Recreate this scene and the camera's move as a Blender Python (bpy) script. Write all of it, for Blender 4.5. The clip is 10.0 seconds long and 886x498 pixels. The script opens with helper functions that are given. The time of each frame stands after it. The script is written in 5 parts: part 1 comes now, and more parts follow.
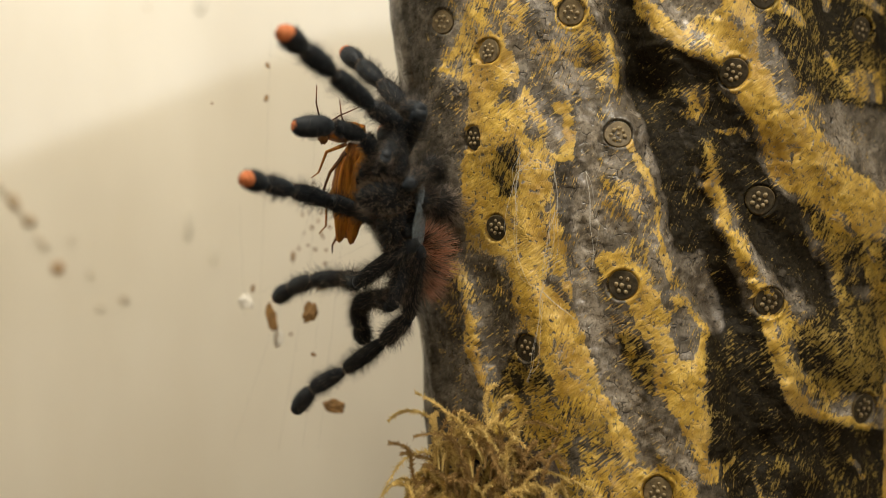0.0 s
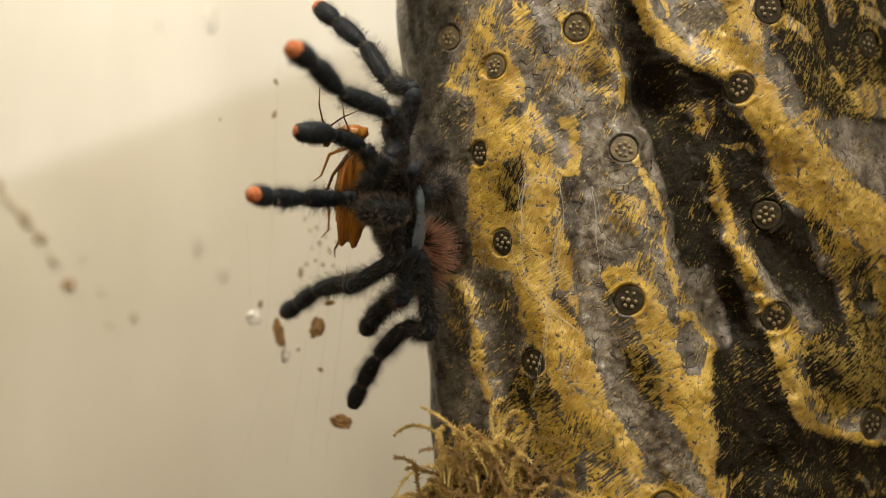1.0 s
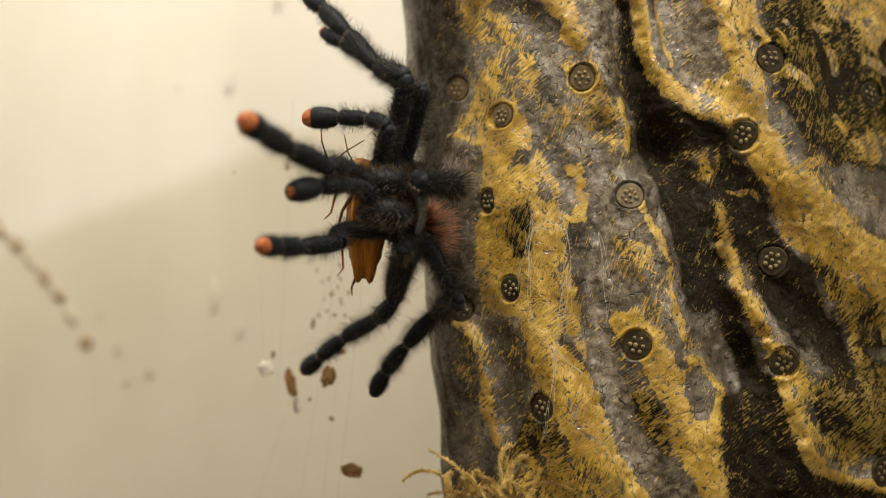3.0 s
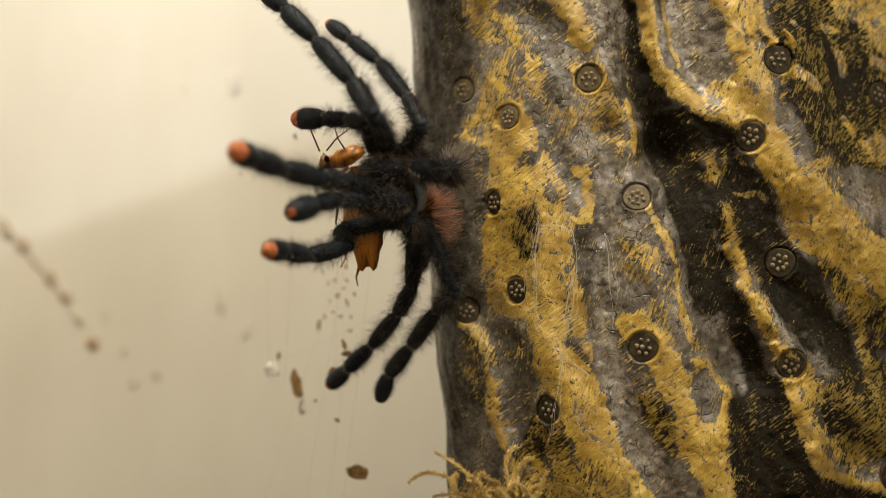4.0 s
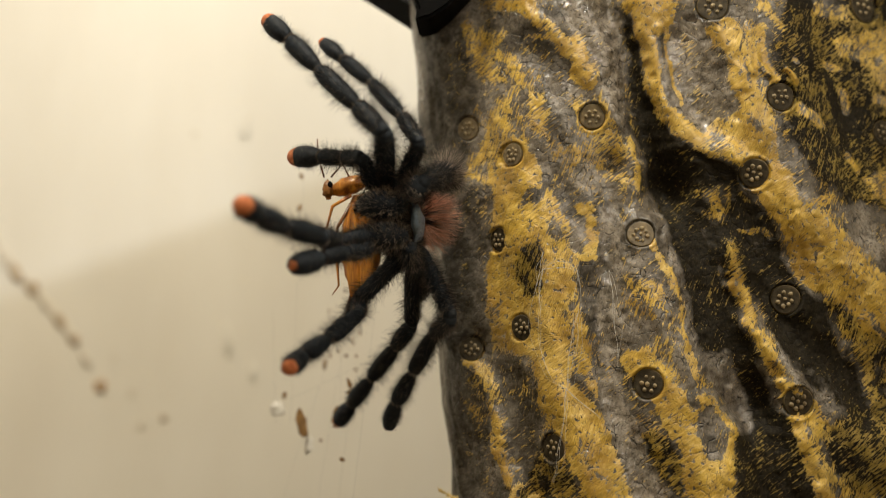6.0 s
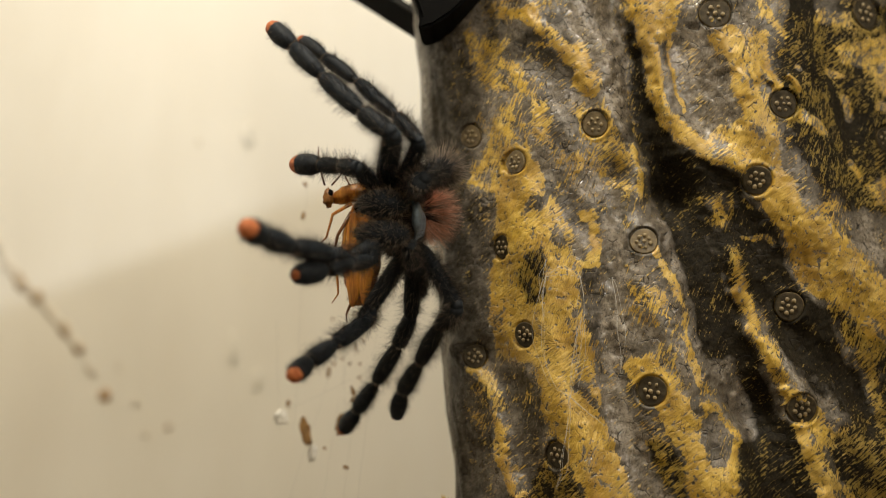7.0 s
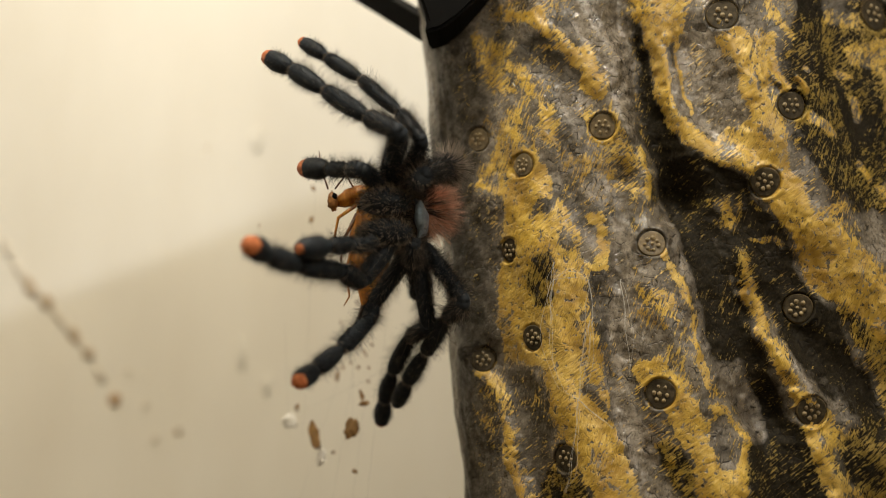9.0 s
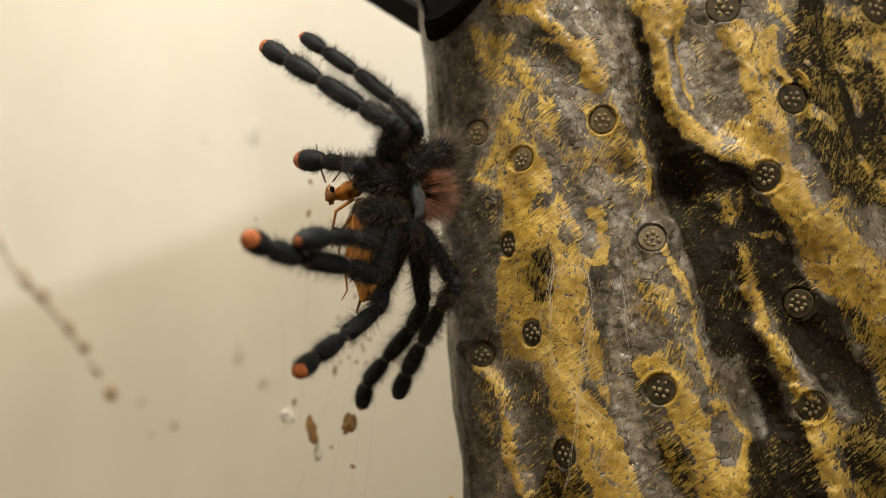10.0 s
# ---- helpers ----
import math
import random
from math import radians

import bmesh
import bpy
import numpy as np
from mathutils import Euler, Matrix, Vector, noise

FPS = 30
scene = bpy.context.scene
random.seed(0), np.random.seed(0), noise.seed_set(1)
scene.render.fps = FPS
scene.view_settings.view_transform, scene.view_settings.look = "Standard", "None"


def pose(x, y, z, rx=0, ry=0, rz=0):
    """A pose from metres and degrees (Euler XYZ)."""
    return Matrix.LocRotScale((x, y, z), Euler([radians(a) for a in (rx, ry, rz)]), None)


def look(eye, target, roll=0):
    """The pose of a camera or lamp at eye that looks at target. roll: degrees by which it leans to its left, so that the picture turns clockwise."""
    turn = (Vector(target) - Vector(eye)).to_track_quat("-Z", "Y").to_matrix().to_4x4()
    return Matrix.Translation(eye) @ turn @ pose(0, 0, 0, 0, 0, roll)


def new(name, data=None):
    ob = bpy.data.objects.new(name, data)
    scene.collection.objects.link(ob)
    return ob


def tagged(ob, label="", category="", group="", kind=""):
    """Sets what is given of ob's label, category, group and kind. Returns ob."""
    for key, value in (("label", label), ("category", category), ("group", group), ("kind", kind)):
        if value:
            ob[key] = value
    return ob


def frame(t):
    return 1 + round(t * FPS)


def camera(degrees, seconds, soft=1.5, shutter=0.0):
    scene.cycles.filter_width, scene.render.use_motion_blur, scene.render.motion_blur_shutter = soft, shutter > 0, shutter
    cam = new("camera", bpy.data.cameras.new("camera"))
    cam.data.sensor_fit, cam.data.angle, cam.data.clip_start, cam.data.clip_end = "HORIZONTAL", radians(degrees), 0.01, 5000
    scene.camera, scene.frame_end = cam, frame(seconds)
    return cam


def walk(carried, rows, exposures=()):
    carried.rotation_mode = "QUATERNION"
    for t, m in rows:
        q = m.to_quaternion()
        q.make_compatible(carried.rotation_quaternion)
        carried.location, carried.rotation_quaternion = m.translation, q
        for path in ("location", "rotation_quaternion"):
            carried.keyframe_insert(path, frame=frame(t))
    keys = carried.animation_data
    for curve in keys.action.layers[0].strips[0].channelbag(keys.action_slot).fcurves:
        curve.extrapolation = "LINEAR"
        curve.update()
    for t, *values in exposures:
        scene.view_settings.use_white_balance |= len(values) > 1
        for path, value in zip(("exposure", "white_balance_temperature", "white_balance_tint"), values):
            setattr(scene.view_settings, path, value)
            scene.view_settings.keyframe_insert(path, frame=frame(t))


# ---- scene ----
# ---- camera ----
cam = camera(40.0, 10.0, soft=0.75)
cam.data.dof.use_dof, cam.data.dof.focus_distance, cam.data.dof.aperture_fstop = True, 0.294, 6.3
walk(cam, [(t, pose(x, y, z, 90 + p, r, w)) for t, x, y, z, p, r, w in (
    (0, 0.0000, -0.0000, 0.1200, 0.00, -0.00, -0.00),
    (0.5, 0.0007, -0.0003, 0.1197, 0.23, -0.05, 0.30),
    (1, 0.0018, -0.0004, 0.1184, 1.00, -0.03, 0.64),
    (1.5, 0.0032, -0.0020, 0.1145, 2.93, -0.15, 1.10),
    (2, 0.0039, -0.0028, 0.1128, 3.76, -0.03, 1.26),
    (2.5, 0.0048, -0.0036, 0.1111, 4.45, 0.06, 1.52),
    (4, 0.0055, -0.0028, 0.1112, 4.61, 0.00, 2.03),
    (4.5, 0.0061, -0.0021, 0.1114, 4.83, -0.01, 2.35),
    (5, 0.0066, -0.0030, 0.1101, 5.64, 0.22, 2.44),
    (5.5, 0.0072, -0.0028, 0.1087, 6.52, 0.11, 2.54),
    (7, 0.0082, -0.0031, 0.1073, 7.44, 0.08, 2.91),
    (7.5, 0.0082, -0.0029, 0.1071, 7.77, 0.15, 3.01),
    (8, 0.0085, -0.0029, 0.1073, 7.70, 0.00, 3.14),
    (8.5, 0.0079, -0.0025, 0.1083, 7.29, 0.19, 3.05),
    (9, 0.0088, -0.0029, 0.1072, 7.62, 0.26, 3.42),
    (9.5, 0.0080, -0.0010, 0.1090, 7.10, 0.28, 3.30),
    (10, 0.0078, -0.0010, 0.1090, 7.08, 0.28, 3.19),
)], exposures=((0.0, 0.02), (2.5, -0.06), (5.5, -0.14), (10.0, -0.20)))

# ---- light ----
world = bpy.data.worlds.new("room_light")
scene.world = world
world.use_nodes = True
world.node_tree.nodes["Background"].inputs[0].default_value = (1.0, 0.86, 0.66, 1)
world.node_tree.nodes["Background"].inputs[1].default_value = 0.30


def area(name, eye, target, wide, high, power, col):
    la = bpy.data.lights.new(name, "AREA")
    la.shape, la.size, la.size_y, la.energy, la.color = "RECTANGLE", wide, high, power, col
    ob = new(name, la)
    ob.matrix_world = look(eye, target)
    return ob


# a small added lamp behind the camera for the upper back wall, the tank's lamp overhead, and a lamp off to the trunk's
# far side
area("upper_wall_fill", (-0.10, -0.42, 0.66), (0.0, 0.45, 0.25), 0.0045, 0.0045, 2.48, (0.87, 0.955, 1.09))
area("ceiling_lamp", (-0.055, 0.12, 0.62), (-0.03, 0.34, 0.12), 0.06, 0.10, 3.08, (1.0, 0.92, 0.765))
area("side_lamp", (0.33, -0.06, 0.45), (0.03, 0.29, 0.13), 0.07, 0.07, 0.85, (1.0, 0.94, 0.83))

# ---- materials ----


def nodes_of(name):
    m = bpy.data.materials.new(name)
    m.use_nodes = True
    t = m.node_tree
    return m, t, t.nodes["Principled BSDF"]


def nd(t, kind, **inputs):
    n = t.nodes.new(kind)
    for k, v in inputs.items():
        n.inputs[k.replace("_", " ")].default_value = v
    return n


def noise_tex(t, scale, detail=4.0, rough=0.55, stretch=None, turn=None):
    co = nd(t, "ShaderNodeTexCoord")
    n = nd(t, "ShaderNodeTexNoise", Scale=scale, Detail=detail, Roughness=rough)
    if stretch:
        mr, mp = nd(t, "ShaderNodeMapping"), nd(t, "ShaderNodeMapping")
        mr.inputs["Rotation"].default_value = [radians(a) for a in (turn or (0, 0, 0))]
        mp.inputs["Scale"].default_value = stretch
        t.links.new(co.outputs["Object"], mr.inputs["Vector"])
        t.links.new(mr.outputs["Vector"], mp.inputs["Vector"])
        t.links.new(mp.outputs["Vector"], n.inputs["Vector"])
    else:
        t.links.new(co.outputs["Object"], n.inputs["Vector"])
    return n.outputs["Fac"]


def ramp(t, fac, *stops):
    r = nd(t, "ShaderNodeValToRGB")
    e = r.color_ramp.elements
    while len(e) < len(stops):
        e.new(0.5)
    for el, (p, c) in zip(e, stops):
        el.position, el.color = p, (*c, 1) if len(c) == 3 else c
    t.links.new(fac, r.inputs["Fac"])
    return r.outputs["Color"]


def grey(v):
    return (v, v, v)


def mathn(t, op, a, b=None, clamp=False):
    n = nd(t, "ShaderNodeMath")
    n.operation, n.use_clamp = op, clamp
    for i, v in enumerate((a, b)):
        if v is None:
            continue
        if isinstance(v, (int, float)):
            n.inputs[i].default_value = v
        else:
            t.links.new(v, n.inputs[i])
    return n.outputs[0]


def mix(t, fac, a, b):
    n = nd(t, "ShaderNodeMix")
    n.data_type = "RGBA"
    for key, v in ((0, fac), (6, a), (7, b)):
        if isinstance(v, (int, float)):
            n.inputs[key].default_value = v
        elif isinstance(v, tuple):
            n.inputs[key].default_value = (*v, 1)
        else:
            t.links.new(v, n.inputs[key])
    return n.outputs[2]


def bump(t, b, height, strength, distance):
    n = nd(t, "ShaderNodeBump", Strength=strength, Distance=distance)
    t.links.new(height, n.inputs["Height"])
    t.links.new(n.outputs["Normal"], b.inputs["Normal"])


def mottled(name, dark, light, scale, rough=0.6, bumpy=0.3, dist=0.0003, detail=5.0, stretch=None, spread=(0.3, 0.7), gloss=0.5):
    m, t, b = nodes_of(name)
    f = noise_tex(t, scale, detail, 0.6, stretch)
    fine = noise_tex(t, scale * 6, 3.0)
    both = mathn(t, "ADD", mathn(t, "MULTIPLY", f, 0.75), mathn(t, "MULTIPLY", fine, 0.25))
    t.links.new(ramp(t, both, (spread[0], dark), (spread[1], light)), b.inputs["Base Color"])
    b.inputs["Roughness"].default_value = rough
    b.inputs["Specular IOR Level"].default_value = gloss
    if bumpy:
        bump(t, b, both, bumpy, dist)
    return m


def trunk_material():
    """Dark grey-brown cast resin with ochre paint dry-brushed over the raised forms."""
    m, t, b = nodes_of("painted_resin")
    att = nd(t, "ShaderNodeAttribute")
    att.attribute_name = "paint"
    p = att.outputs["Fac"]
    hatch = noise_tex(t, 1.0, 4.0, 0.65, (240, 650, 2100), (0, 37, 0))
    steep = noise_tex(t, 1.0, 4.0, 0.65, (320, 800, 2200), (0, 68, 0))
    which = ramp(t, noise_tex(t, 60, 1.0), (0.44, grey(0)), (0.56, grey(1)))
    hatch = mix(t, which, hatch, steep)
    blot = noise_tex(t, 300, 6.0, 0.72)
    fine = noise_tex(t, 1500, 4.0, 0.65)
    wob = mathn(t, "ADD", mathn(t, "MULTIPLY", mathn(t, "SUBTRACT", hatch, 0.5), 2.8),
                mathn(t, "ADD", mathn(t, "MULTIPLY", mathn(t, "SUBTRACT", blot, 0.5), 0.9), mathn(t, "MULTIPLY", mathn(t, "SUBTRACT", fine, 0.5), 1.1)))
    patch = noise_tex(t, 1.0, 3.0, 0.6, (150, 150, 75), (0, 12, 0))
    wob = mathn(t, "ADD", wob, mathn(t, "MULTIPLY", mathn(t, "MINIMUM", mathn(t, "SUBTRACT", patch, 0.48), 0.0), 3.4))
    edge = mathn(t, "ADD", p, wob)
    mask = ramp(t, edge, (0.29, grey(0)), (0.42, grey(0.72)), (0.54, grey(1)))
    # worn cells and cracks of the casting
    co = nd(t, "ShaderNodeTexCoord")
    warp = nd(t, "ShaderNodeTexNoise", Scale=160.0, Detail=2.0)
    t.links.new(co.outputs["Object"], warp.inputs["Vector"])
    wv = nd(t, "ShaderNodeMix")
    wv.data_type, wv.inputs[0].default_value = "RGBA", 0.004
    t.links.new(co.outputs["Object"], wv.inputs[6])
    t.links.new(warp.outputs["Color"], wv.inputs[7])
    vor = nd(t, "ShaderNodeTexVoronoi", Scale=360.0, Randomness=1.0)
    vor.feature = "DISTANCE_TO_EDGE"
    t.links.new(wv.outputs[2], vor.inputs["Vector"])
    crack = ramp(t, vor.outputs["Distance"], (0.012, grey(0)), (0.05, grey(1)))
    where = ramp(t, noise_tex(t, 330, 3.0, 0.6), (0.51, grey(0)), (0.59, grey(1)))
    crack = mix(t, where, (1.0, 1.0, 1.0), crack)
    base = ramp(t, noise_tex(t, 140, 6.0, 0.7), (0.30, (0.045, 0.036, 0.022)), (0.5, (0.215, 0.178, 0.132)), (0.70, (0.58, 0.51, 0.42)))
    scuff = noise_tex(t, 1.0, 5.0, 0.7, (1900, 600, 130), (0, -14, 0))
    base = mix(t, ramp(t, scuff, (0.52, grey(0)), (0.70, grey(0.8))), base, (0.42, 0.365, 0.30))
    grain = ramp(t, noise_tex(t, 1100, 5.0, 0.75), (0.36, grey(0)), (0.50, grey(1)))
    base = mix(t, mathn(t, "MULTIPLY", mathn(t, "SUBTRACT", 1.0, grain), 0.8), base, (0.010, 0.008, 0.006))
    tone = nd(t, "ShaderNodeTexVoronoi", Scale=300.0, Randomness=1.0)
    t.links.new(wv.outputs[2], tone.inputs["Vector"])
    cell = ramp(t, tone.outputs["Color"], (0.1, grey(0.0)), (0.9, grey(0.2)))
    base = mix(t, cell, base, (0.13, 0.105, 0.082))
    tint = ramp(t, noise_tex(t, 45, 3.0), (0.35, (0.040, 0.036, 0.022)), (0.65, (0.110, 0.090, 0.072)))
    base = mix(t, 0.22, base, tint)
    # black wash of the casting; also carries shade painted into grooves and side strip
    wash_shade = nd(t, "ShaderNodeAttribute")
    wash_shade.attribute_name = "black_wash_shade"
    wash_shaded = ramp(t, mathn(t, "ADD", wash_shade.outputs["Fac"], mathn(t, "MULTIPLY", mathn(t, "SUBTRACT", blot, 0.5), 1.0)), (0.14, grey(0)), (0.76, grey(1)))
    wash_dark = ramp(t, fine, (0.35, (0.006, 0.0046, 0.0024)), (0.75, (0.034, 0.026, 0.013)))
    base = mix(t, wash_shaded, base, wash_dark)
    tonal = mathn(t, "ADD", mathn(t, "MULTIPLY", noise_tex(t, 260, 5.0, 0.7), 0.5), mathn(t, "MULTIPLY", hatch, 0.5))
    ochre = ramp(t, tonal, (0.32, (0.25, 0.138, 0.012)), (0.5, (0.61, 0.390, 0.055)), (0.68, (0.88, 0.66, 0.20)))
    broad = ramp(t, noise_tex(t, 75, 4.0, 0.65), (0.36, grey(0.7)), (0.58, grey(0)))
    ochre = mix(t, broad, ochre, (0.31, 0.165, 0.017))
    # ochre darkens with the same coat, its painted shade included
    glaze_shade = ramp(t, mathn(t, "ADD", wash_shade.outputs["Fac"], mathn(t, "MULTIPLY", mathn(t, "SUBTRACT", noise_tex(t, 420, 4.0, 0.7), 0.5), 1.1)), (0.44, grey(0)), (0.88, grey(0.8)))
    ochre = mix(t, glaze_shade, ochre, (0.17, 0.125, 0.032))
    pale = ramp(t, noise_tex(t, 55, 3.0, 0.6), (0.54, grey(0)), (0.72, grey(0.5)))
    ochre = mix(t, pale, ochre, (0.72, 0.52, 0.18))
    scratch = noise_tex(t, 1.0, 3.0, 0.6, (380, 900, 3600), (0, 42, 0))
    ochre = mix(t, ramp(t, scratch, (0.34, grey(0.7)), (0.40, grey(0))), ochre, (0.12, 0.080, 0.028))
    pits = ramp(t, noise_tex(t, 900, 2.0, 0.5), (0.33, grey(0)), (0.40, grey(1)))
    mask = mathn(t, "MULTIPLY", mask, pits)
    crack = mix(t, mathn(t, "MULTIPLY", mask, 0.55), crack, (1.0, 1.0, 1.0))
    col = mix(t, mask, base, ochre)
    col = mix(t, crack, (0.012, 0.009, 0.006), col)
    t.links.new(col, b.inputs["Base Color"])
    bare = mix(t, wash_shaded, ramp(t, noise_tex(t, 200, 4.0), (0.3, grey(0.12)), (0.7, grey(0.30))), grey(0.62))
    t.links.new(mix(t, mask, bare, grey(0.36)), b.inputs["Roughness"])
    t.links.new(mix(t, wash_shaded, grey(0.95), grey(0.14)), b.inputs["Specular IOR Level"])
    pillow = ramp(t, vor.outputs["Distance"], (0.0, grey(0)), (0.25, grey(1)))
    pillow = mathn(t, "MULTIPLY", pillow, mathn(t, "SUBTRACT", 1.0, mask))
    height = mathn(t, "ADD", mathn(t, "ADD", mathn(t, "MULTIPLY", crack, 0.4), mathn(t, "MULTIPLY", pillow, 0.12)), mathn(t, "ADD", mathn(t, "MULTIPLY", noise_tex(t, 420, 5.0, 0.65), 0.7), mathn(t, "MULTIPLY", mask, 0.25)))
    height = mathn(t, "ADD", height, mathn(t, "MULTIPLY", hatch, 0.5))
    bump(t, b, height, 0.70, 0.0006)
    return m


def fur_material(name, a, c, rough=0.55, sheen=0.08, tint=(0.3, 0.35, 0.45), toes=None):
    m, t, b = nodes_of(name)
    col = ramp(t, noise_tex(t, 900, 4.0), (0.3, a), (0.7, c))
    if toes:
        toe = nd(t, "ShaderNodeAttribute")
        toe.attribute_name = "toe"
        edge = mathn(t, "ADD", toe.outputs["Fac"], mathn(t, "MULTIPLY", mathn(t, "SUBTRACT", noise_tex(t, 1600, 3.0), 0.5), 0.7))
        col = mix(t, ramp(t, edge, (0.42, grey(0)), (0.62, grey(1))), col, ramp(t, noise_tex(t, 1200, 3.0), (0.3, toes[0]), (0.7, toes[1])))
    t.links.new(col, b.inputs["Base Color"])
    b.inputs["Roughness"].default_value = rough
    b.inputs["Specular IOR Level"].default_value = 0.25
    b.inputs["Sheen Weight"].default_value = sheen
    b.inputs["Sheen Tint"].default_value = (*tint, 1)
    bump(t, b, noise_tex(t, 2200, 3.0), 0.5, 0.0002)
    return m


RESIN = trunk_material()
KNOT_DARK = mottled("knot_dark_resin", (0.016, 0.012, 0.007), (0.085, 0.066, 0.038), 700, 0.7, 0.5, gloss=0.2)
KNOT_GREY = mottled("knot_grey_resin", (0.045, 0.034, 0.020), (0.24, 0.175, 0.085), 700, 0.45, 0.4)
KNOT_RIM = mottled("knot_rim_resin", (0.04, 0.03, 0.02), (0.22, 0.155, 0.06), 900, 0.5, 0.4)
KNOT_SEED = mottled("knot_seed_resin", (0.10, 0.076, 0.042), (0.38, 0.29, 0.15), 1200, 0.5, 0.3)
SOIL = mottled("damp_soil", (0.02, 0.014, 0.008), (0.10, 0.065, 0.035), 160, 0.9, 0.9, 0.002)
BLACK = mottled("black_plastic", (0.002, 0.002, 0.002), (0.006, 0.0055, 0.005), 90, 0.8, 0.1, gloss=0.08)
MOSS_A = mottled("golden_dry_moss", (0.34, 0.225, 0.055), (0.92, 0.71, 0.28), 300, 0.8, 0.2)
MOSS_B = mottled("brown_dry_moss", (0.17, 0.10, 0.028), (0.48, 0.31, 0.11), 300, 0.85, 0.2)
FUR = fur_material("black_velvet_fur", (0.005, 0.0062, 0.008), (0.018, 0.023, 0.030), 0.6, 0.14, (0.35, 0.45, 0.55), ((0.36, 0.085, 0.025), (0.66, 0.23, 0.085)))
HAIR = fur_material("dark_hair", (0.010, 0.009, 0.008), (0.038, 0.032, 0.027), 0.4, 0.1)
HAIR_PALE = fur_material("pale_brown_hair", (0.11, 0.085, 0.066), (0.40, 0.32, 0.25), 0.5, 0.2, (0.8, 0.7, 0.6))
CARAPACE = fur_material("blue_grey_carapace", (0.06, 0.085, 0.11), (0.19, 0.24, 0.29), 0.38, 0.2)
ABDOMEN = fur_material("dark_red_abdomen", (0.016, 0.006, 0.005), (0.07, 0.020, 0.013), 0.6, 0.3)
ORANGE_HAIR = fur_material("salmon_hair", (0.45, 0.18, 0.10), (0.85, 0.50, 0.34), 0.5, 0.2, (0.9, 0.7, 0.6))
AMBER = mottled("amber_chitin", (0.17, 0.048, 0.005), (0.60, 0.25, 0.032), 1.0, 0.32, 0.15, stretch=(900, 900, 110), spread=(0.36, 0.6))
AMBER.node_tree.nodes["Principled BSDF"].inputs["Subsurface Weight"].default_value = 0.5
AMBER.node_tree.nodes["Principled BSDF"].inputs["Subsurface Radius"].default_value = (0.004, 0.0018, 0.0005)
AMBER_DARK = mottled("brown_chitin", (0.05, 0.02, 0.006), (0.24, 0.09, 0.02), 400, 0.35, 0.1)
AMBER_RED = mottled("red_brown_chitin", (0.10, 0.035, 0.007), (0.40, 0.165, 0.03), 330, 0.42, 0.1)
FLAKE = mottled("brown_husk", (0.09, 0.045, 0.014), (0.38, 0.21, 0.065), 500, 0.7, 0.3)
PALE_FLAKE = mottled("white_dropping", (0.62, 0.58, 0.50), (0.85, 0.82, 0.75), 400, 0.8, 0.2)
STAIN = mottled("dried_brown_stain", (0.40, 0.30, 0.19), (0.60, 0.49, 0.35), 300, 0.8, 0.0)
STAIN_FAINT = mottled("faint_grey_smudge", (0.765, 0.71, 0.595), (0.80, 0.75, 0.635), 90, 0.7, 0.0)
STAIN_RED = mottled("dried_red_brown_stain", (0.36, 0.22, 0.11), (0.54, 0.38, 0.23), 300, 0.8, 0.0)
STAIN_PALE = mottled("faint_tan_stain", (0.62, 0.54, 0.42), (0.74, 0.67, 0.55), 150, 0.8, 0.0)


def wall_material():
    m, t, b = nodes_of("cream_painted_wall")
    f = noise_tex(t, 7, 3.0)
    s = noise_tex(t, 1.0, 4.0, 0.6, (26, 26, 7))
    both = mathn(t, "ADD", mathn(t, "MULTIPLY", f, 0.5), mathn(t, "MULTIPLY", s, 0.5))
    t.links.new(ramp(t, both, (0.3, (0.73, 0.665, 0.54)), (0.7, (0.84, 0.79, 0.68))), b.inputs["Base Color"])
    b.inputs["Roughness"].default_value = 0.6
    bump(t, b, noise_tex(t, 300, 4.0), 0.15, 0.0003)
    return m


WALL = wall_material()


def silk_material(name="silk", alpha=0.22):
    m, t, b = nodes_of(name)
    b.inputs["Base Color"].default_value = (0.8, 0.78, 0.72, 1)
    b.inputs["Roughness"].default_value = 0.35
    b.inputs["Alpha"].default_value = alpha
    return m


SILK = silk_material(alpha=0.13)
SILK_WHITE = silk_material("white_silk", 0.5)

# ---- mesh helpers ----


def mesh_of(name, verts, faces, mats, index=None, smooth=True):
    me = bpy.data.meshes.new(name)
    me.from_pydata([tuple(v) for v in verts], [], [tuple(f) for f in faces])
    for m in mats:
        me.materials.append(m)
    if index is not None:
        me.polygons.foreach_set("material_index", np.asarray(index, dtype=np.int32))
    if smooth:
        me.polygons.foreach_set("use_smooth", np.ones(len(me.polygons), dtype=bool))
    me.update()
    return me


def part(name, me, parent, label=""):
    ob = new(name, me)
    ob.parent = parent
    return tagged(ob, label)


def thing(name, label, category, group="", m=None):
    ob = new(name)
    ob.empty_display_size = 0.005
    if m is not None:
        ob.matrix_world = m
    return tagged(ob, label, category, group)


class Geo:
    """Vertices, faces and material indices of one mesh."""

    def __init__(self):
        self.v, self.f, self.i, self.n = [], [], [], 0

    def add(self, verts, faces, index=0):
        self.v.append(np.asarray(verts, float))
        self.f += [tuple(int(a) + self.n for a in f) for f in faces]
        self.i += [index] * len(faces)
        self.n += len(verts)
        return self

    def mesh(self, name, mats, smooth=True):
        return mesh_of(name, np.concatenate(self.v), self.f, mats, self.i, smooth)


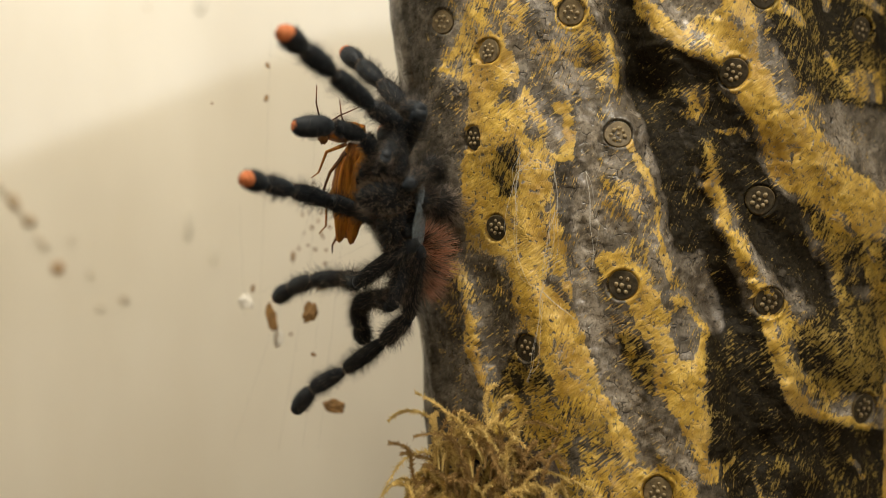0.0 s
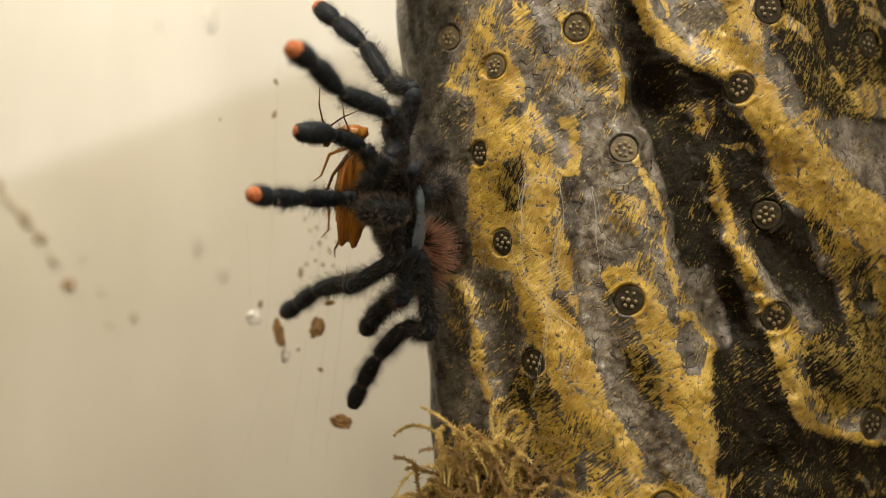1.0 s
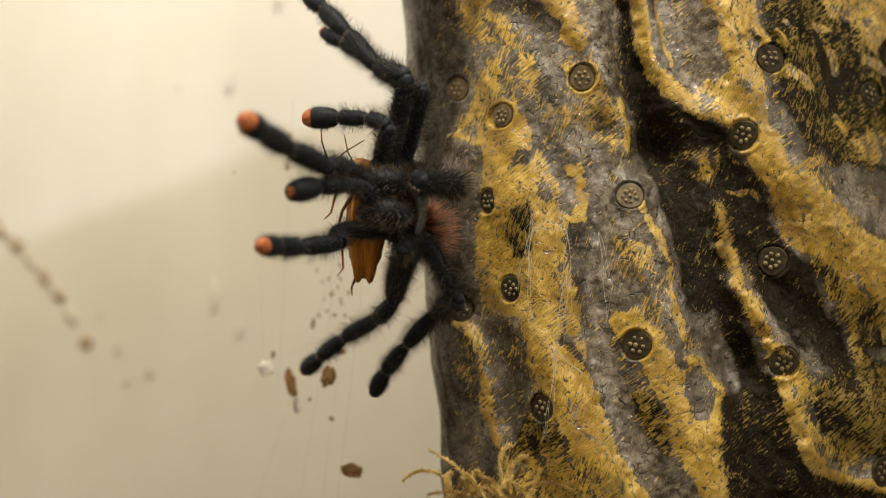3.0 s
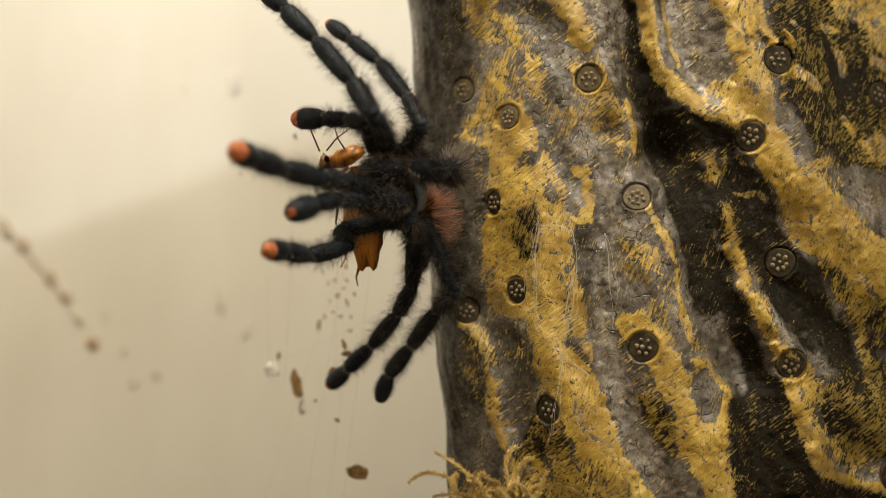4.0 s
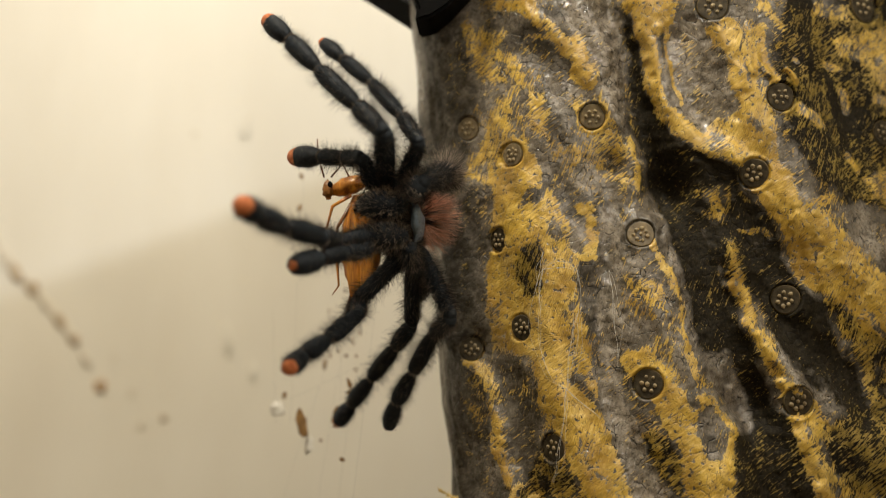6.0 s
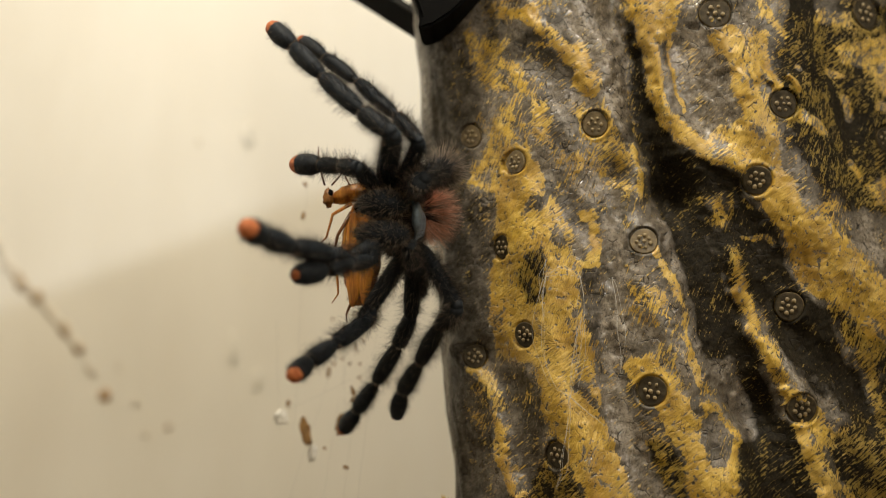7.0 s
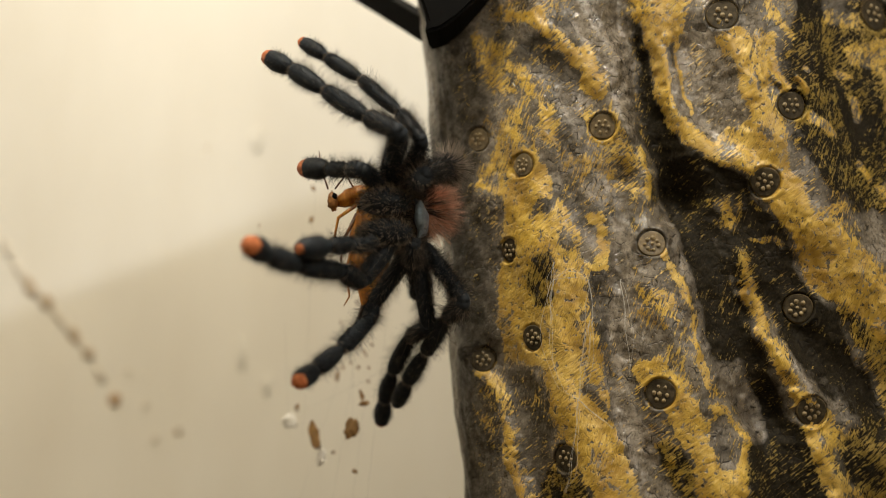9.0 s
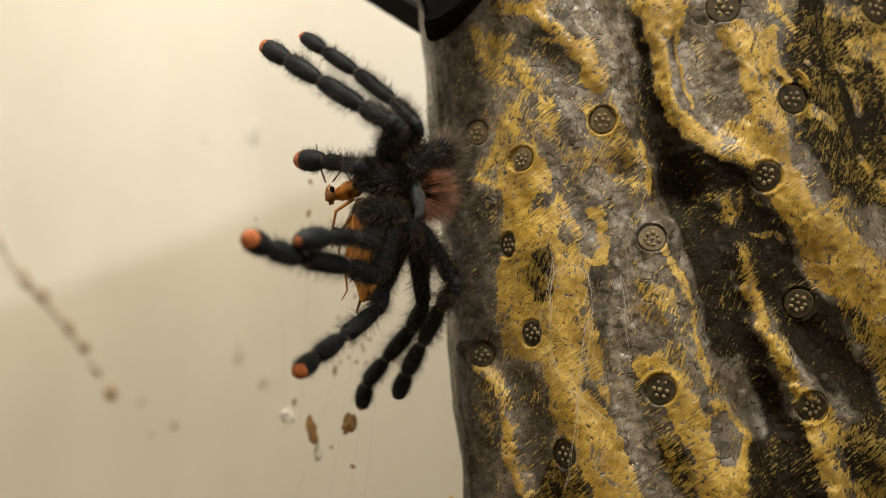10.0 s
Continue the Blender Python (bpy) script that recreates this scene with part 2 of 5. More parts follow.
def tube(points, radii, sides=8, squash=1.0):
    """A tube along points, closed at both ends."""
    pts = np.asarray(points, float)
    tan = np.gradient(pts, axis=0)
    tan /= np.linalg.norm(tan, axis=1)[:, None] + 1e-12
    ref = np.array([0.0, 1.0, 0.0]) if abs(tan[0][1]) < 0.9 else np.array([1.0, 0, 0])
    verts, faces = [], []
    for p, d, r in zip(pts, tan, radii):
        a = np.cross(d, ref)
        a /= np.linalg.norm(a) + 1e-12
        b = np.cross(d, a)
        for k in range(sides):
            w = 2 * math.pi * k / sides
            verts.append(p + r * (math.cos(w) * a + squash * math.sin(w) * b))
    n = len(pts)
    for i in range(n - 1):
        for k in range(sides):
            k2 = (k + 1) % sides
            faces.append((i * sides + k, i * sides + k2, (i + 1) * sides + k2, (i + 1) * sides + k))
    faces.append(tuple(range(sides))[::-1])
    faces.append(tuple((n - 1) * sides + k for k in range(sides)))
    return np.array(verts), faces


def blob(center, radii, seed=0, rough=0.0, nu=20, nv=14, freq=3.0):
    """A rounded body, slightly uneven."""
    verts, faces = [], []
    for j in range(nv + 1):
        th = math.pi * j / nv
        for i in range(nu):
            ph = 2 * math.pi * i / nu
            d = Vector((math.sin(th) * math.cos(ph), math.sin(th) * math.sin(ph), math.cos(th)))
            k = 1 + rough * noise.noise(d * freq + Vector((seed * 7.3, seed * 1.7, 0)))
            verts.append([center[a] + radii[a] * d[a] * k for a in range(3)])
    for j in range(nv):
        for i in range(nu):
            i2 = (i + 1) % nu
            faces.append((j * nu + i, (j + 1) * nu + i, (j + 1) * nu + i2, j * nu + i2))
    return np.array(verts), faces


def hairs(roots, dirs, lengths, width, rng):
    """Thin tapering bristles: two crossed blades each, bent a little."""
    n = len(roots)
    dirs = dirs / (np.linalg.norm(dirs, axis=1)[:, None] + 1e-12)
    a = np.cross(dirs, rng.normal(size=(n, 3)))
    a /= np.linalg.norm(a, axis=1)[:, None] + 1e-12
    b = np.cross(dirs, a)
    bend = a * (lengths * rng.uniform(-0.18, 0.18, n))[:, None]
    mid, tip = roots + dirs * (lengths * 0.5)[:, None], roots + dirs * lengths[:, None] + bend
    w = width
    v = np.stack([roots - a * w, roots + a * w, mid + a * w * 0.75, mid - a * w * 0.75, tip, roots - b * w, roots + b * w, mid + b * w * 0.75, mid - b * w * 0.75], 1).reshape(-1, 3)
    k = np.arange(n)[:, None] * 9
    quads = np.concatenate([k + [0, 1, 2, 3], k + [5, 6, 7, 8]]).tolist()
    tris = np.concatenate([k + [3, 2, 4], k + [8, 7, 4]]).tolist()
    return v, quads + tris


def value_noise(x, z, cell, rng):
    """Smooth random field on a lattice of that cell size."""
    gx, gz = x / cell, z / cell
    ix, iz = np.floor(gx).astype(int), np.floor(gz).astype(int)
    fx, fz = gx - ix, gz - iz
    fx, fz = fx * fx * (3 - 2 * fx), fz * fz * (3 - 2 * fz)
    ix, iz = ix - ix.min(), iz - iz.min()
    table = rng.uniform(-1, 1, (ix.max() + 2, iz.max() + 2))
    return ((table[ix, iz] * (1 - fx) + table[ix + 1, iz] * fx) * (1 - fz) + (table[ix, iz + 1] * (1 - fx) + table[ix + 1, iz + 1] * fx) * fz)


def box_mesh(name, c, s, mat, bev=0.002):
    bm = bmesh.new()
    bmesh.ops.create_cube(bm, size=1, matrix=Matrix.Translation(c) @ Matrix.Diagonal((*s, 1)))
    if bev:
        bmesh.ops.bevel(bm, geom=bm.edges[:], offset=bev, segments=2, affect="EDGES")
    me = bpy.data.meshes.new(name)
    bm.to_mesh(me)
    bm.free()
    me.materials.append(mat)
    return me


# ---- the enclosure ----
GROUND = 0.0


def structure(name, me, label):
    return tagged(new(name, me), label, kind="structure")


structure("wall_back", box_mesh("wall_back", (0, 0.50, 0.34), (1.2, 0.04, 0.80), WALL, 0), "cream painted back wall with faint streaks")
structure("wall_left", box_mesh("wall_left", (-0.62, -0.08, 0.34), (0.04, 1.2, 0.80), WALL, 0), "cream side wall")
structure("wall_right", box_mesh("wall_right", (0.62, -0.08, 0.34), (0.04, 1.2, 0.80), WALL, 0), "cream side wall")
structure("wall_front", box_mesh("wall_front", (0, -0.70, 0.34), (1.2, 0.04, 0.80), WALL, 0), "cream wall behind the camera")
structure("ceiling", box_mesh("ceiling", (0, -0.08, 0.76), (1.3, 1.3, 0.04), WALL, 0), "cream ceiling over the place")


def front_blocker():
    """An added, unseen rounded blocker behind the camera; its top edge shapes the back wall's shadow."""
    g = Geo()
    xs = np.linspace(-0.6, 0.6, 61)
    bow = np.clip(-0.072 - xs, 0, None)
    top = 0.5112 - 0.37 * bow + 0.02 * np.clip(xs + 0.072, 0, 0.1) + 0.12 * np.clip(bow - 0.12, 0, None)
    v, f = [], []
    for x, h in zip(xs, top):
        v += [(x, -0.14, 0.0), (x, -0.14, h), (x, -0.12, h), (x, -0.12, 0.0)]
    for i in range(60):
        for k in range(4):
            k2 = (k + 1) % 4
            f.append((i * 4 + k, i * 4 + k2, i * 4 + 4 + k2, i * 4 + 4 + k))
    g.add(v, f)
    return structure("wall_shadow_blocker", g.mesh("wall_shadow_blocker", [WALL], False), "unseen rounded light blocker behind the camera")


front_blocker()


def ground():
    rng = np.random.default_rng(3)
    n = 120
    x, y = np.meshgrid(np.linspace(-0.6, 0.6, n), np.linspace(-0.68, 0.48, n), indexing="ij")
    z = GROUND + 0.006 * value_noise(x, y, 0.05, rng) + 0.003 * value_noise(x, y, 0.015, rng) - 0.004
    v = np.stack([x, y, z], -1).reshape(-1, 3)
    i, j = np.meshgrid(np.arange(n - 1), np.arange(n - 1), indexing="ij")
    a = (i * n + j).ravel()
    me = mesh_of("ground", v, np.stack([a, a + n, a + n + 1, a + 1], 1).tolist(), [SOIL])
    return structure("ground", me, "damp dark soil ground")


ground()


def stains():
    """Dried brown drip with dots on the back wall."""
    rng = random.Random(5)
    top = thing("wall_stain", "dried brown drip stain on the cream wall", "stain")
    top.location = (0, 0.4795, 0)

    def dab(x, z, rx, rz, mat, tilt=0.0):
        v, f = blob((0, 0, 0), (rx, 0.0006, rz), rng.random() * 9, 0.5, 14, 8)
        c, s = math.cos(tilt), math.sin(tilt)
        v = np.stack([v[:, 0] * c - v[:, 2] * s + x, v[:, 1], v[:, 0] * s + v[:, 2] * c + z], 1)
        part("dab", mesh_of("dab", v, f, [mat]), top)

    dab(-0.1986, 0.1741, 0.0016, 0.0052, STAIN_PALE, 0.55)
    dab(-0.1930, 0.1650, 0.0018, 0.0060, STAIN_PALE, 0.55)
    dab(-0.1880, 0.1582, 0.0026, 0.0046, STAIN, 0.55)
    dab(-0.1811, 0.1521, 0.0027, 0.0034, STAIN, 0.6)
    dab(-0.1752, 0.1455, 0.0017, 0.0060, STAIN_PALE, 0.7)
    dab(-0.1689, 0.1386, 0.0025, 0.0032, STAIN, 0.4)
    dab(-0.1655, 0.1348, 0.0012, 0.0030, STAIN_PALE, 0.6)
    dab(-0.1632, 0.1310, 0.0027, 0.0021, STAIN, 0)
    dab(-0.1580, 0.1228, 0.0014, 0.0040, STAIN_PALE, 0.5)
    dab(-0.1517, 0.1126, 0.0026, 0.0026, STAIN_RED, 0)
    dab(-0.1257, 0.0998, 0.0013, 0.0013, STAIN, 0)
    dab(-0.1349, 0.0970, 0.0012, 0.0014, STAIN_PALE, 0)
    dab(-0.1390, 0.1099, 0.0011, 0.0014, STAIN_PALE, 0)
    dab(-0.1164, 0.2150, 0.0006, 0.0008, STAIN, 0)
    dab(-0.0944, 0.2209, 0.0006, 0.0006, STAIN, 0)
    for x, z, rx, rz in ((-0.0765, 0.2540, 0.0018, 0.0070), (-0.0960, 0.2180, 0.0020, 0.0046), (-0.1010, 0.1310, 0.0015, 0.0065), (-0.0905, 0.1185, 0.0012, 0.0040)):
        dab(x, z, rx, rz, STAIN_FAINT, 0.05)
    dab(-0.1464, 0.1238, 0.0008, 0.0012, STAIN_PALE, 0)


stains()

# ---- the trunk ----
EDGE_R = 0.022
FORMS, COATS = [], []


def edge_x(z):
    return 0.0022 - 0.0865 * z


def form(width, height, *points):
    """One modelled ridge or hollow of the casting: half-width and height in mm, along x, z in mm."""
    FORMS.append((width, height, np.array(points)))


def patch(paint, black, soft, *points):
    """A patch of ochre coverage and black coat, painted shade included, inside an outline, x, z in mm, with an edge
    that soft.
    """
    COATS.append((paint, black, soft, None, np.array(points)))


def brushed(width, paint, black, *points):
    """A brushed line of paint of that half-width."""
    COATS.append((paint, black, width * 0.45, width, np.array(points)))


form(8.6, 1.2, (17.5, 211.7), (18.7, 184.0), (14.4, 158.3), (18.4, 134.5), (23.6, 109.8), (31.5, 86.9), (37.9, 60.5))
form(7.6, 2.8, (44.7, 145.6), (48.4, 126.2), (50.8, 107.1), (58.3, 83.0), (61.9, 61.9))
form(10.5, 4.6, (71.5, 211.6), (77.9, 180.0), (87.8, 154.8), (105.1, 132.9), (123.6, 116.0))
form(7.6, 2.8, (96.8, 98.8), (117.5, 84.0))
form(8.2, 1.5, (101.6, 209.4), (111.2, 180.8))
form(2.6, -0.6, (11.5, 195.4), (17.4, 192.0), (24.4, 189.0))
form(3.4, 1, (25.7, 205.7), (31.5, 195.4), (35.6, 186.7), (37.1, 176.7))
form(2.6, 1.4, (13.9, 204.4), (20.3, 200.7), (24.5, 195.5), (28.6, 191.1), (31.1, 187.1))
form(1.2, 0.7, (40.7, 172.6), (42.3, 166.7), (43.3, 159.6))
form(3.4, -2, (34.6, 163.9), (35.9, 155.4), (35.7, 141.4), (33.5, 134.5), (32.7, 126.2), (33.3, 115.2), (35.2, 108.4), (38.5, 99.0), (41.7, 90.9), (44.9, 80.3), (48.7, 69.7), (52.5, 60.6))
form(1.4, 0.8, (45.2, 151.8), (46.7, 145.5), (48.7, 140.0), (50.6, 132.8))
form(3, 0.7, (39.3, 137.5), (41.7, 133.1), (44.4, 128.9), (48.4, 124.8), (50.5, 121.8))
form(2, 0.8, (54.9, 108.5), (59.6, 108.5), (62.9, 104.4), (64.8, 97.7), (66.6, 88.3), (67.8, 80.3), (68.3, 72.4))
form(2.9, -0.7, (57.4, 102.4), (59.4, 97.7), (61.1, 95.3))
form(3.8, -5.5, (36.8, 214.4), (37.5, 205.6), (39.7, 196.8), (42.1, 185.2), (45.4, 172.3), (49.7, 158.1))
form(6.8, -4.2, (49.7, 158.1), (54.3, 144.1), (57.4, 131.7), (63.6, 118.0), (68.6, 107.1))
form(5.8, -4.5, (68.6, 107.1), (71.1, 96.3), (73.6, 85.6), (76.0, 73.5), (77.1, 61.6))
form(0.65, 0.6, (74.5, 93.6), (75.1, 90.2))
form(4.4, -2.2, (53.3, 196.6), (55.5, 188.0), (59.1, 177.9))
form(2.8, 2.2, (39.9, 214.3), (42.2, 203.3), (45.5, 192.4), (48.1, 182.3), (51.5, 175.8), (56.2, 171.5), (62.4, 168.0), (65.9, 165.9))
form(0.65, 0.6, (47.7, 200.3), (49.7, 190.9), (50.9, 184.4))
form(3.2, 1.2, (59.7, 202.4), (61.7, 196.6), (65.2, 193.8), (67.8, 185.2), (69.8, 178.1), (72.6, 174.0))
form(0.9, 0.8, (70.0, 197.2), (72.3, 189.8), (74.2, 187.4))
form(0.85, 1.3, (78.5, 189.0), (80.7, 185.7))
form(0.8, 0.8, (74.9, 187.0), (75.1, 184.9))
form(0.6, 0.6, (67.3, 198.2), (69.8, 192.5), (70.8, 186.8))
form(5, 1.2, (78.0, 157.8), (84.5, 148.9), (93.7, 142.3), (105.3, 135.7), (120.1, 127.7))
form(5.75, -2.2, (64.1, 151.1), (69.6, 145.6), (75.2, 138.8), (71.4, 133.9))
form(3.6, -2.2, (77.7, 126.3), (83.5, 120.9), (91.0, 115.5), (95.5, 108.5), (98.6, 104.0))
form(2.2, 1.9, (63.2, 144.8), (66.5, 134.5), (69.1, 126.2), (72.4, 119.4), (76.6, 114.0), (80.1, 109.9))
form(2.8, 1.1, (81.2, 99.0), (83.9, 90.8), (87.0, 83.7))
form(2.4, 1.1, (83.0, 97.8), (86.2, 88.0), (91.3, 81.8), (97.7, 77.4), (103.4, 76.6))
form(4.7, -1.5, (80.0, 70.2), (91.0, 70.8), (99.5, 63.0), (92.6, 55.2))
form(2.7, -1.6, (108.6, 68.9), (111.6, 67.4))
form(3.8, -1.6, (5.2, 120.8), (8.6, 113.8), (10.6, 107.0), (12.7, 98.9), (14.0, 92.1), (16.6, 82.8))
form(1.6, 1.3, (-3.7, 123.1), (-2.3, 118.9), (0.5, 116.4), (3.1, 113.6), (5.1, 107.0), (7.2, 98.8), (8.5, 93.4), (10.6, 88.0), (12.6, 82.7), (15.2, 74.8))

# broad tone first: side strip with its shade painted dark, right field, lower right
patch(0.02, 0.58, 3, (-17.8, 212.1), (2.1, 205.1), (2.3, 188), (2, 173.9), (-2.3, 164.4), (3.4, 159.7), (4.4, 137.3), (3.3, 120.6), (-1, 112.3), (-3.9, 106.6), (-1.1, 89.9), (3.1, 73.3), (-10.2, 71.2), (-11.7, 142.1))
patch(0.32, 0.85, 5, (80.1, 205.6), (130.2, 215.4), (127.3, 155.1), (99.7, 156.7), (88.2, 158.8), (79.2, 171), (76.6, 188))
patch(0.22, 0.92, 4, (70.7, 103.7), (77.3, 103.6), (82.6, 92.4), (85.7, 84), (92.1, 75.2), (113.8, 70.3), (131.9, 64.7), (131.9, 40), (66.4, 49.1), (69.3, 70.9), (70, 87.3))
patch(0.25, 0.95, 3, (88.9, 78.2), (115.5, 73), (122.4, 51.2), (85.7, 56.2), (85.7, 70.1))
# first ochre band
patch(0.56, 0.05, 1.2, (3.9, 202.2), (10.8, 202.1), (14, 187.7), (18.5, 182), (19.9, 172.4), (15.3, 172.8), (12.4, 165.8), (5.5, 162.7), (-0.1, 164.4), (-0.8, 167.8), (4.1, 173.7), (6, 180.7), (10.4, 186.3), (5.6, 187.8), (3.4, 187.6))
patch(0.93, 0.0, 1.0, (-0.1, 165), (9, 163.7), (13.9, 171.8), (16.6, 167.9), (18.3, 160.8), (21.2, 159.1), (22.5, 153.8), (23.8, 146.8), (25.2, 139.8), (27.2, 134.3), (24.7, 130.1), (26.7, 123.2), (24.5, 113.6), (21.1, 112), (17, 112.3), (15.4, 117.8), (8.8, 119.6), (4.9, 123.3), (4.7, 134.5), (5.9, 153.9), (5.9, 161))
patch(0.35, 0.25, 0.8, (13.8, 160.8), (19.4, 159.7), (17.9, 155.9), (13.1, 154.1))
patch(0.12, 0.25, 0.6, (18.6, 151.7), (21.1, 151), (23, 147.5), (21.3, 145.4), (19.3, 148.2))
patch(0.42, 0.55, 1.2, (11.6, 144.1), (16.5, 146.8), (19.2, 141.2), (18.5, 132.9), (13.7, 132.2), (10.9, 137.1))
patch(0.88, 0.0, 0.8, (22, 194.1), (28.7, 199), (32.2, 193.3), (33.1, 187.6), (31.7, 183), (27.2, 185.1), (23.8, 190.2))
# dark band: shade beside the ochre blob, put in as black
patch(0.06, 0.55, 1.6, (11.9, 202), (21.8, 202), (22.8, 191.9), (25.1, 187.3), (19.6, 189.8), (14, 192.3))
patch(0.50, 0.0, 1.2, (25.1, 182.7), (35.6, 183.6), (38.2, 174.8), (40.3, 170.8), (38.9, 167.7), (32.7, 171.7), (27.1, 172.6), (24.4, 179.1))
brushed(0.7, 0.95, 0.0, (40.2, 172.6), (41.6, 166.3), (42.6, 159.6))
patch(0.42, 0.0, 1.0, (20.8, 170.7), (35.4, 169.4), (40.9, 168.4), (41.2, 164.2), (29.8, 164.7), (21.5, 167.5))
patch(0.55, 0.0, 0.7, (38.4, 163.8), (42, 162.1), (41.4, 159), (37.4, 159))
patch(0.05, 0.35, 0.8, (22.7, 180.3), (26.5, 179.1), (26.8, 174.9), (23.6, 173.5))
patch(0.90, 0.0, 0.6, (26, 153.8), (27.4, 155.2), (30.6, 156), (31.6, 153.7), (32, 147.5), (31.2, 141.5), (26.8, 140.8), (24.6, 143.7), (27.9, 142.6), (29.9, 148.2), (29.3, 152.3))
patch(0.55, 0.0, 0.8, (21.4, 153.8), (24.8, 149.6), (26.8, 141.2), (28.4, 134.3), (24.7, 135.7), (23, 144))
patch(0.02, 0.10, 0.6, (24.6, 150.7), (28, 151.2), (28.8, 147.5), (27.1, 144.5), (24.8, 145.4))
patch(0.05, 0.50, 0.8, (24.7, 136.4), (27.5, 140.5), (31, 139.8), (30.8, 126), (27.8, 123.2), (27.4, 131.5))
patch(0.78, 0.0, 0.9, (27.8, 123.2), (30.1, 119.8), (31.5, 112.2), (31.4, 107.1), (29, 110.9), (27.1, 114.3), (25.3, 120.5), (23.3, 128.8), (26.7, 131.5))
patch(0.08, 0.48, 1.8, (5.3, 119.9), (15.3, 115), (16.2, 101.3), (20.2, 86.4), (13.4, 85.7), (10.7, 95.9), (8, 106.8))
patch(0.96, 0.0, 1.0, (17, 112.5), (25.2, 112.3), (28.2, 106.8), (33, 100), (34.8, 93.2), (38.3, 86.4), (41.5, 79.7), (44.5, 72.3), (37.7, 72.3), (30.4, 81), (26.4, 87.8), (23.7, 95.9), (18.5, 100), (16.9, 106.8))
patch(0.42, 0.55, 1.8, (20.3, 97.9), (26.4, 89.1), (31.6, 71.6), (16.7, 71.6), (12.7, 83.7), (15.5, 90.5))
patch(0.15, 0.15, 0.6, (26.5, 98.6), (29.2, 99.3), (31.1, 96.6), (29.4, 93.5), (26.8, 95.2))
patch(0.15, 0.6, 0.7, (17.6, 98.6), (20.3, 100), (22.1, 95.9), (21.6, 90.5), (18.9, 92.5))
brushed(1.15, 0.90, 0.0, (0.7, 117.6), (4.3, 113.9), (5.4, 106.8), (7.1, 98.5), (8.5, 91.7), (10.8, 86.3), (12.7, 79.6), (14.3, 74.2))
brushed(1.2, 0.5, 0.25, (-2.2, 99.6), (-1.1, 92.7), (-1.5, 89.5))
patch(0.96, 0.0, 1.0, (21.9, 111.3), (27.4, 110.6), (32.2, 103.8), (35.6, 97), (37.6, 88.8), (42.4, 82), (49.2, 71.1), (49.9, 67), (44.4, 69), (40.3, 73.8), (33.5, 83.3), (28.1, 95.6))
patch(0.60, 0.36, 1.6, (15.8, 84.7), (22.6, 86.1), (37.6, 83.3), (43.1, 71.1), (40.3, 67), (24, 67), (17.8, 72.4))
patch(0.66, 0.15, 1.2, (27.4, 68.4), (37.6, 71.1), (46.3, 67), (48.5, 53.4), (24, 53.4))
patch(0.15, 0.45, 1.0, (29.8, 71.8), (32.4, 72.4), (32.8, 66.3), (30.5, 65.6))
# central bare ridge
patch(-0.15, 0.0, 1.2, (33.3, 204.7), (38.6, 204.7), (39.5, 187.5), (39.6, 174.8), (35.8, 176.2), (34.2, 183.3), (32.8, 187.6))
patch(-0.05, 0.05, 1.0, (32.5, 155.1), (36.6, 156.5), (37.9, 149.5), (37.6, 139.8), (38, 130.1), (36.5, 117.7), (32.8, 117.7), (31.5, 126), (32.3, 139.8))
patch(-0.05, 0.05, 1.0, (32, 112.2), (36.5, 115), (38.1, 106.8), (42.8, 98.6), (46.7, 87.8), (50.6, 77), (48.5, 71.7), (43.9, 77), (39.9, 85.1), (35.9, 94.5), (33.3, 101.3))
# second band
brushed(1.0, 0.92, 0.0, (44.5, 147.4), (47, 142.5), (49.5, 137), (51.4, 130.1), (52.9, 121.8), (53.9, 113.6))
patch(0.50, 0.05, 1.0, (38.5, 137.7), (44.7, 137), (48.8, 134.2), (51.4, 125.9), (43.2, 125.9), (38.4, 130.1))
patch(0.05, 0.35, 0.7, (44.3, 130.1), (47, 128.7), (47.9, 125.2), (45.6, 124.8))
patch(0.30, 0.15, 1.0, (44.5, 123.2), (52, 121.8), (52.8, 112.2), (48.4, 110.9), (44.4, 116.3))
patch(0.90, 0.0, 0.9, (36.9, 116.6), (39, 119.1), (43.8, 119.8), (45.8, 116.3), (49.1, 111.5), (53.8, 109.2), (60.9, 107), (63.6, 101.3), (66.3, 95.9), (68.4, 88.8), (68, 71.6), (60, 71.7), (58.8, 79.7), (54.2, 86.5), (50.6, 94.6), (47.2, 100), (45, 106.8), (38.9, 113.6))
patch(0.10, 0.35, 0.6, (54.6, 105.4), (59.5, 105.7), (62.7, 100), (61.2, 93.2), (57, 92.9), (54.6, 99.3))
patch(0.10, 0.35, 0.5, (52.5, 109.2), (54.9, 109.2), (55.1, 105.7), (53.1, 106.1))
patch(0.42, 0.55, 1.2, (41.5, 100), (46.9, 99.3), (50.6, 93.2), (54.1, 85.1), (50.7, 83.8), (45.4, 89.1))
patch(0.30, 0.35, 0.6, (64.3, 93.2), (66.7, 91.5), (67.5, 85), (65.1, 85.1))
patch(0.92, 0.0, 0.9, (49.9, 92.9), (63.6, 92.8), (67.4, 84.6), (68.1, 70.9), (66.7, 63.8), (62.2, 63.9), (61.1, 71), (55.3, 79.3), (51.5, 84.7))
patch(-0.02, 0.10, 0.8, (44.4, 79.3), (51.2, 79.3), (57.4, 74.5), (62.5, 63.9), (57.4, 63.4), (49.9, 71.1))
patch(0.82, 0.0, 0.9, (44.4, 65.6), (54, 67), (61.5, 63.1), (61.5, 53.3), (44.4, 53.4))
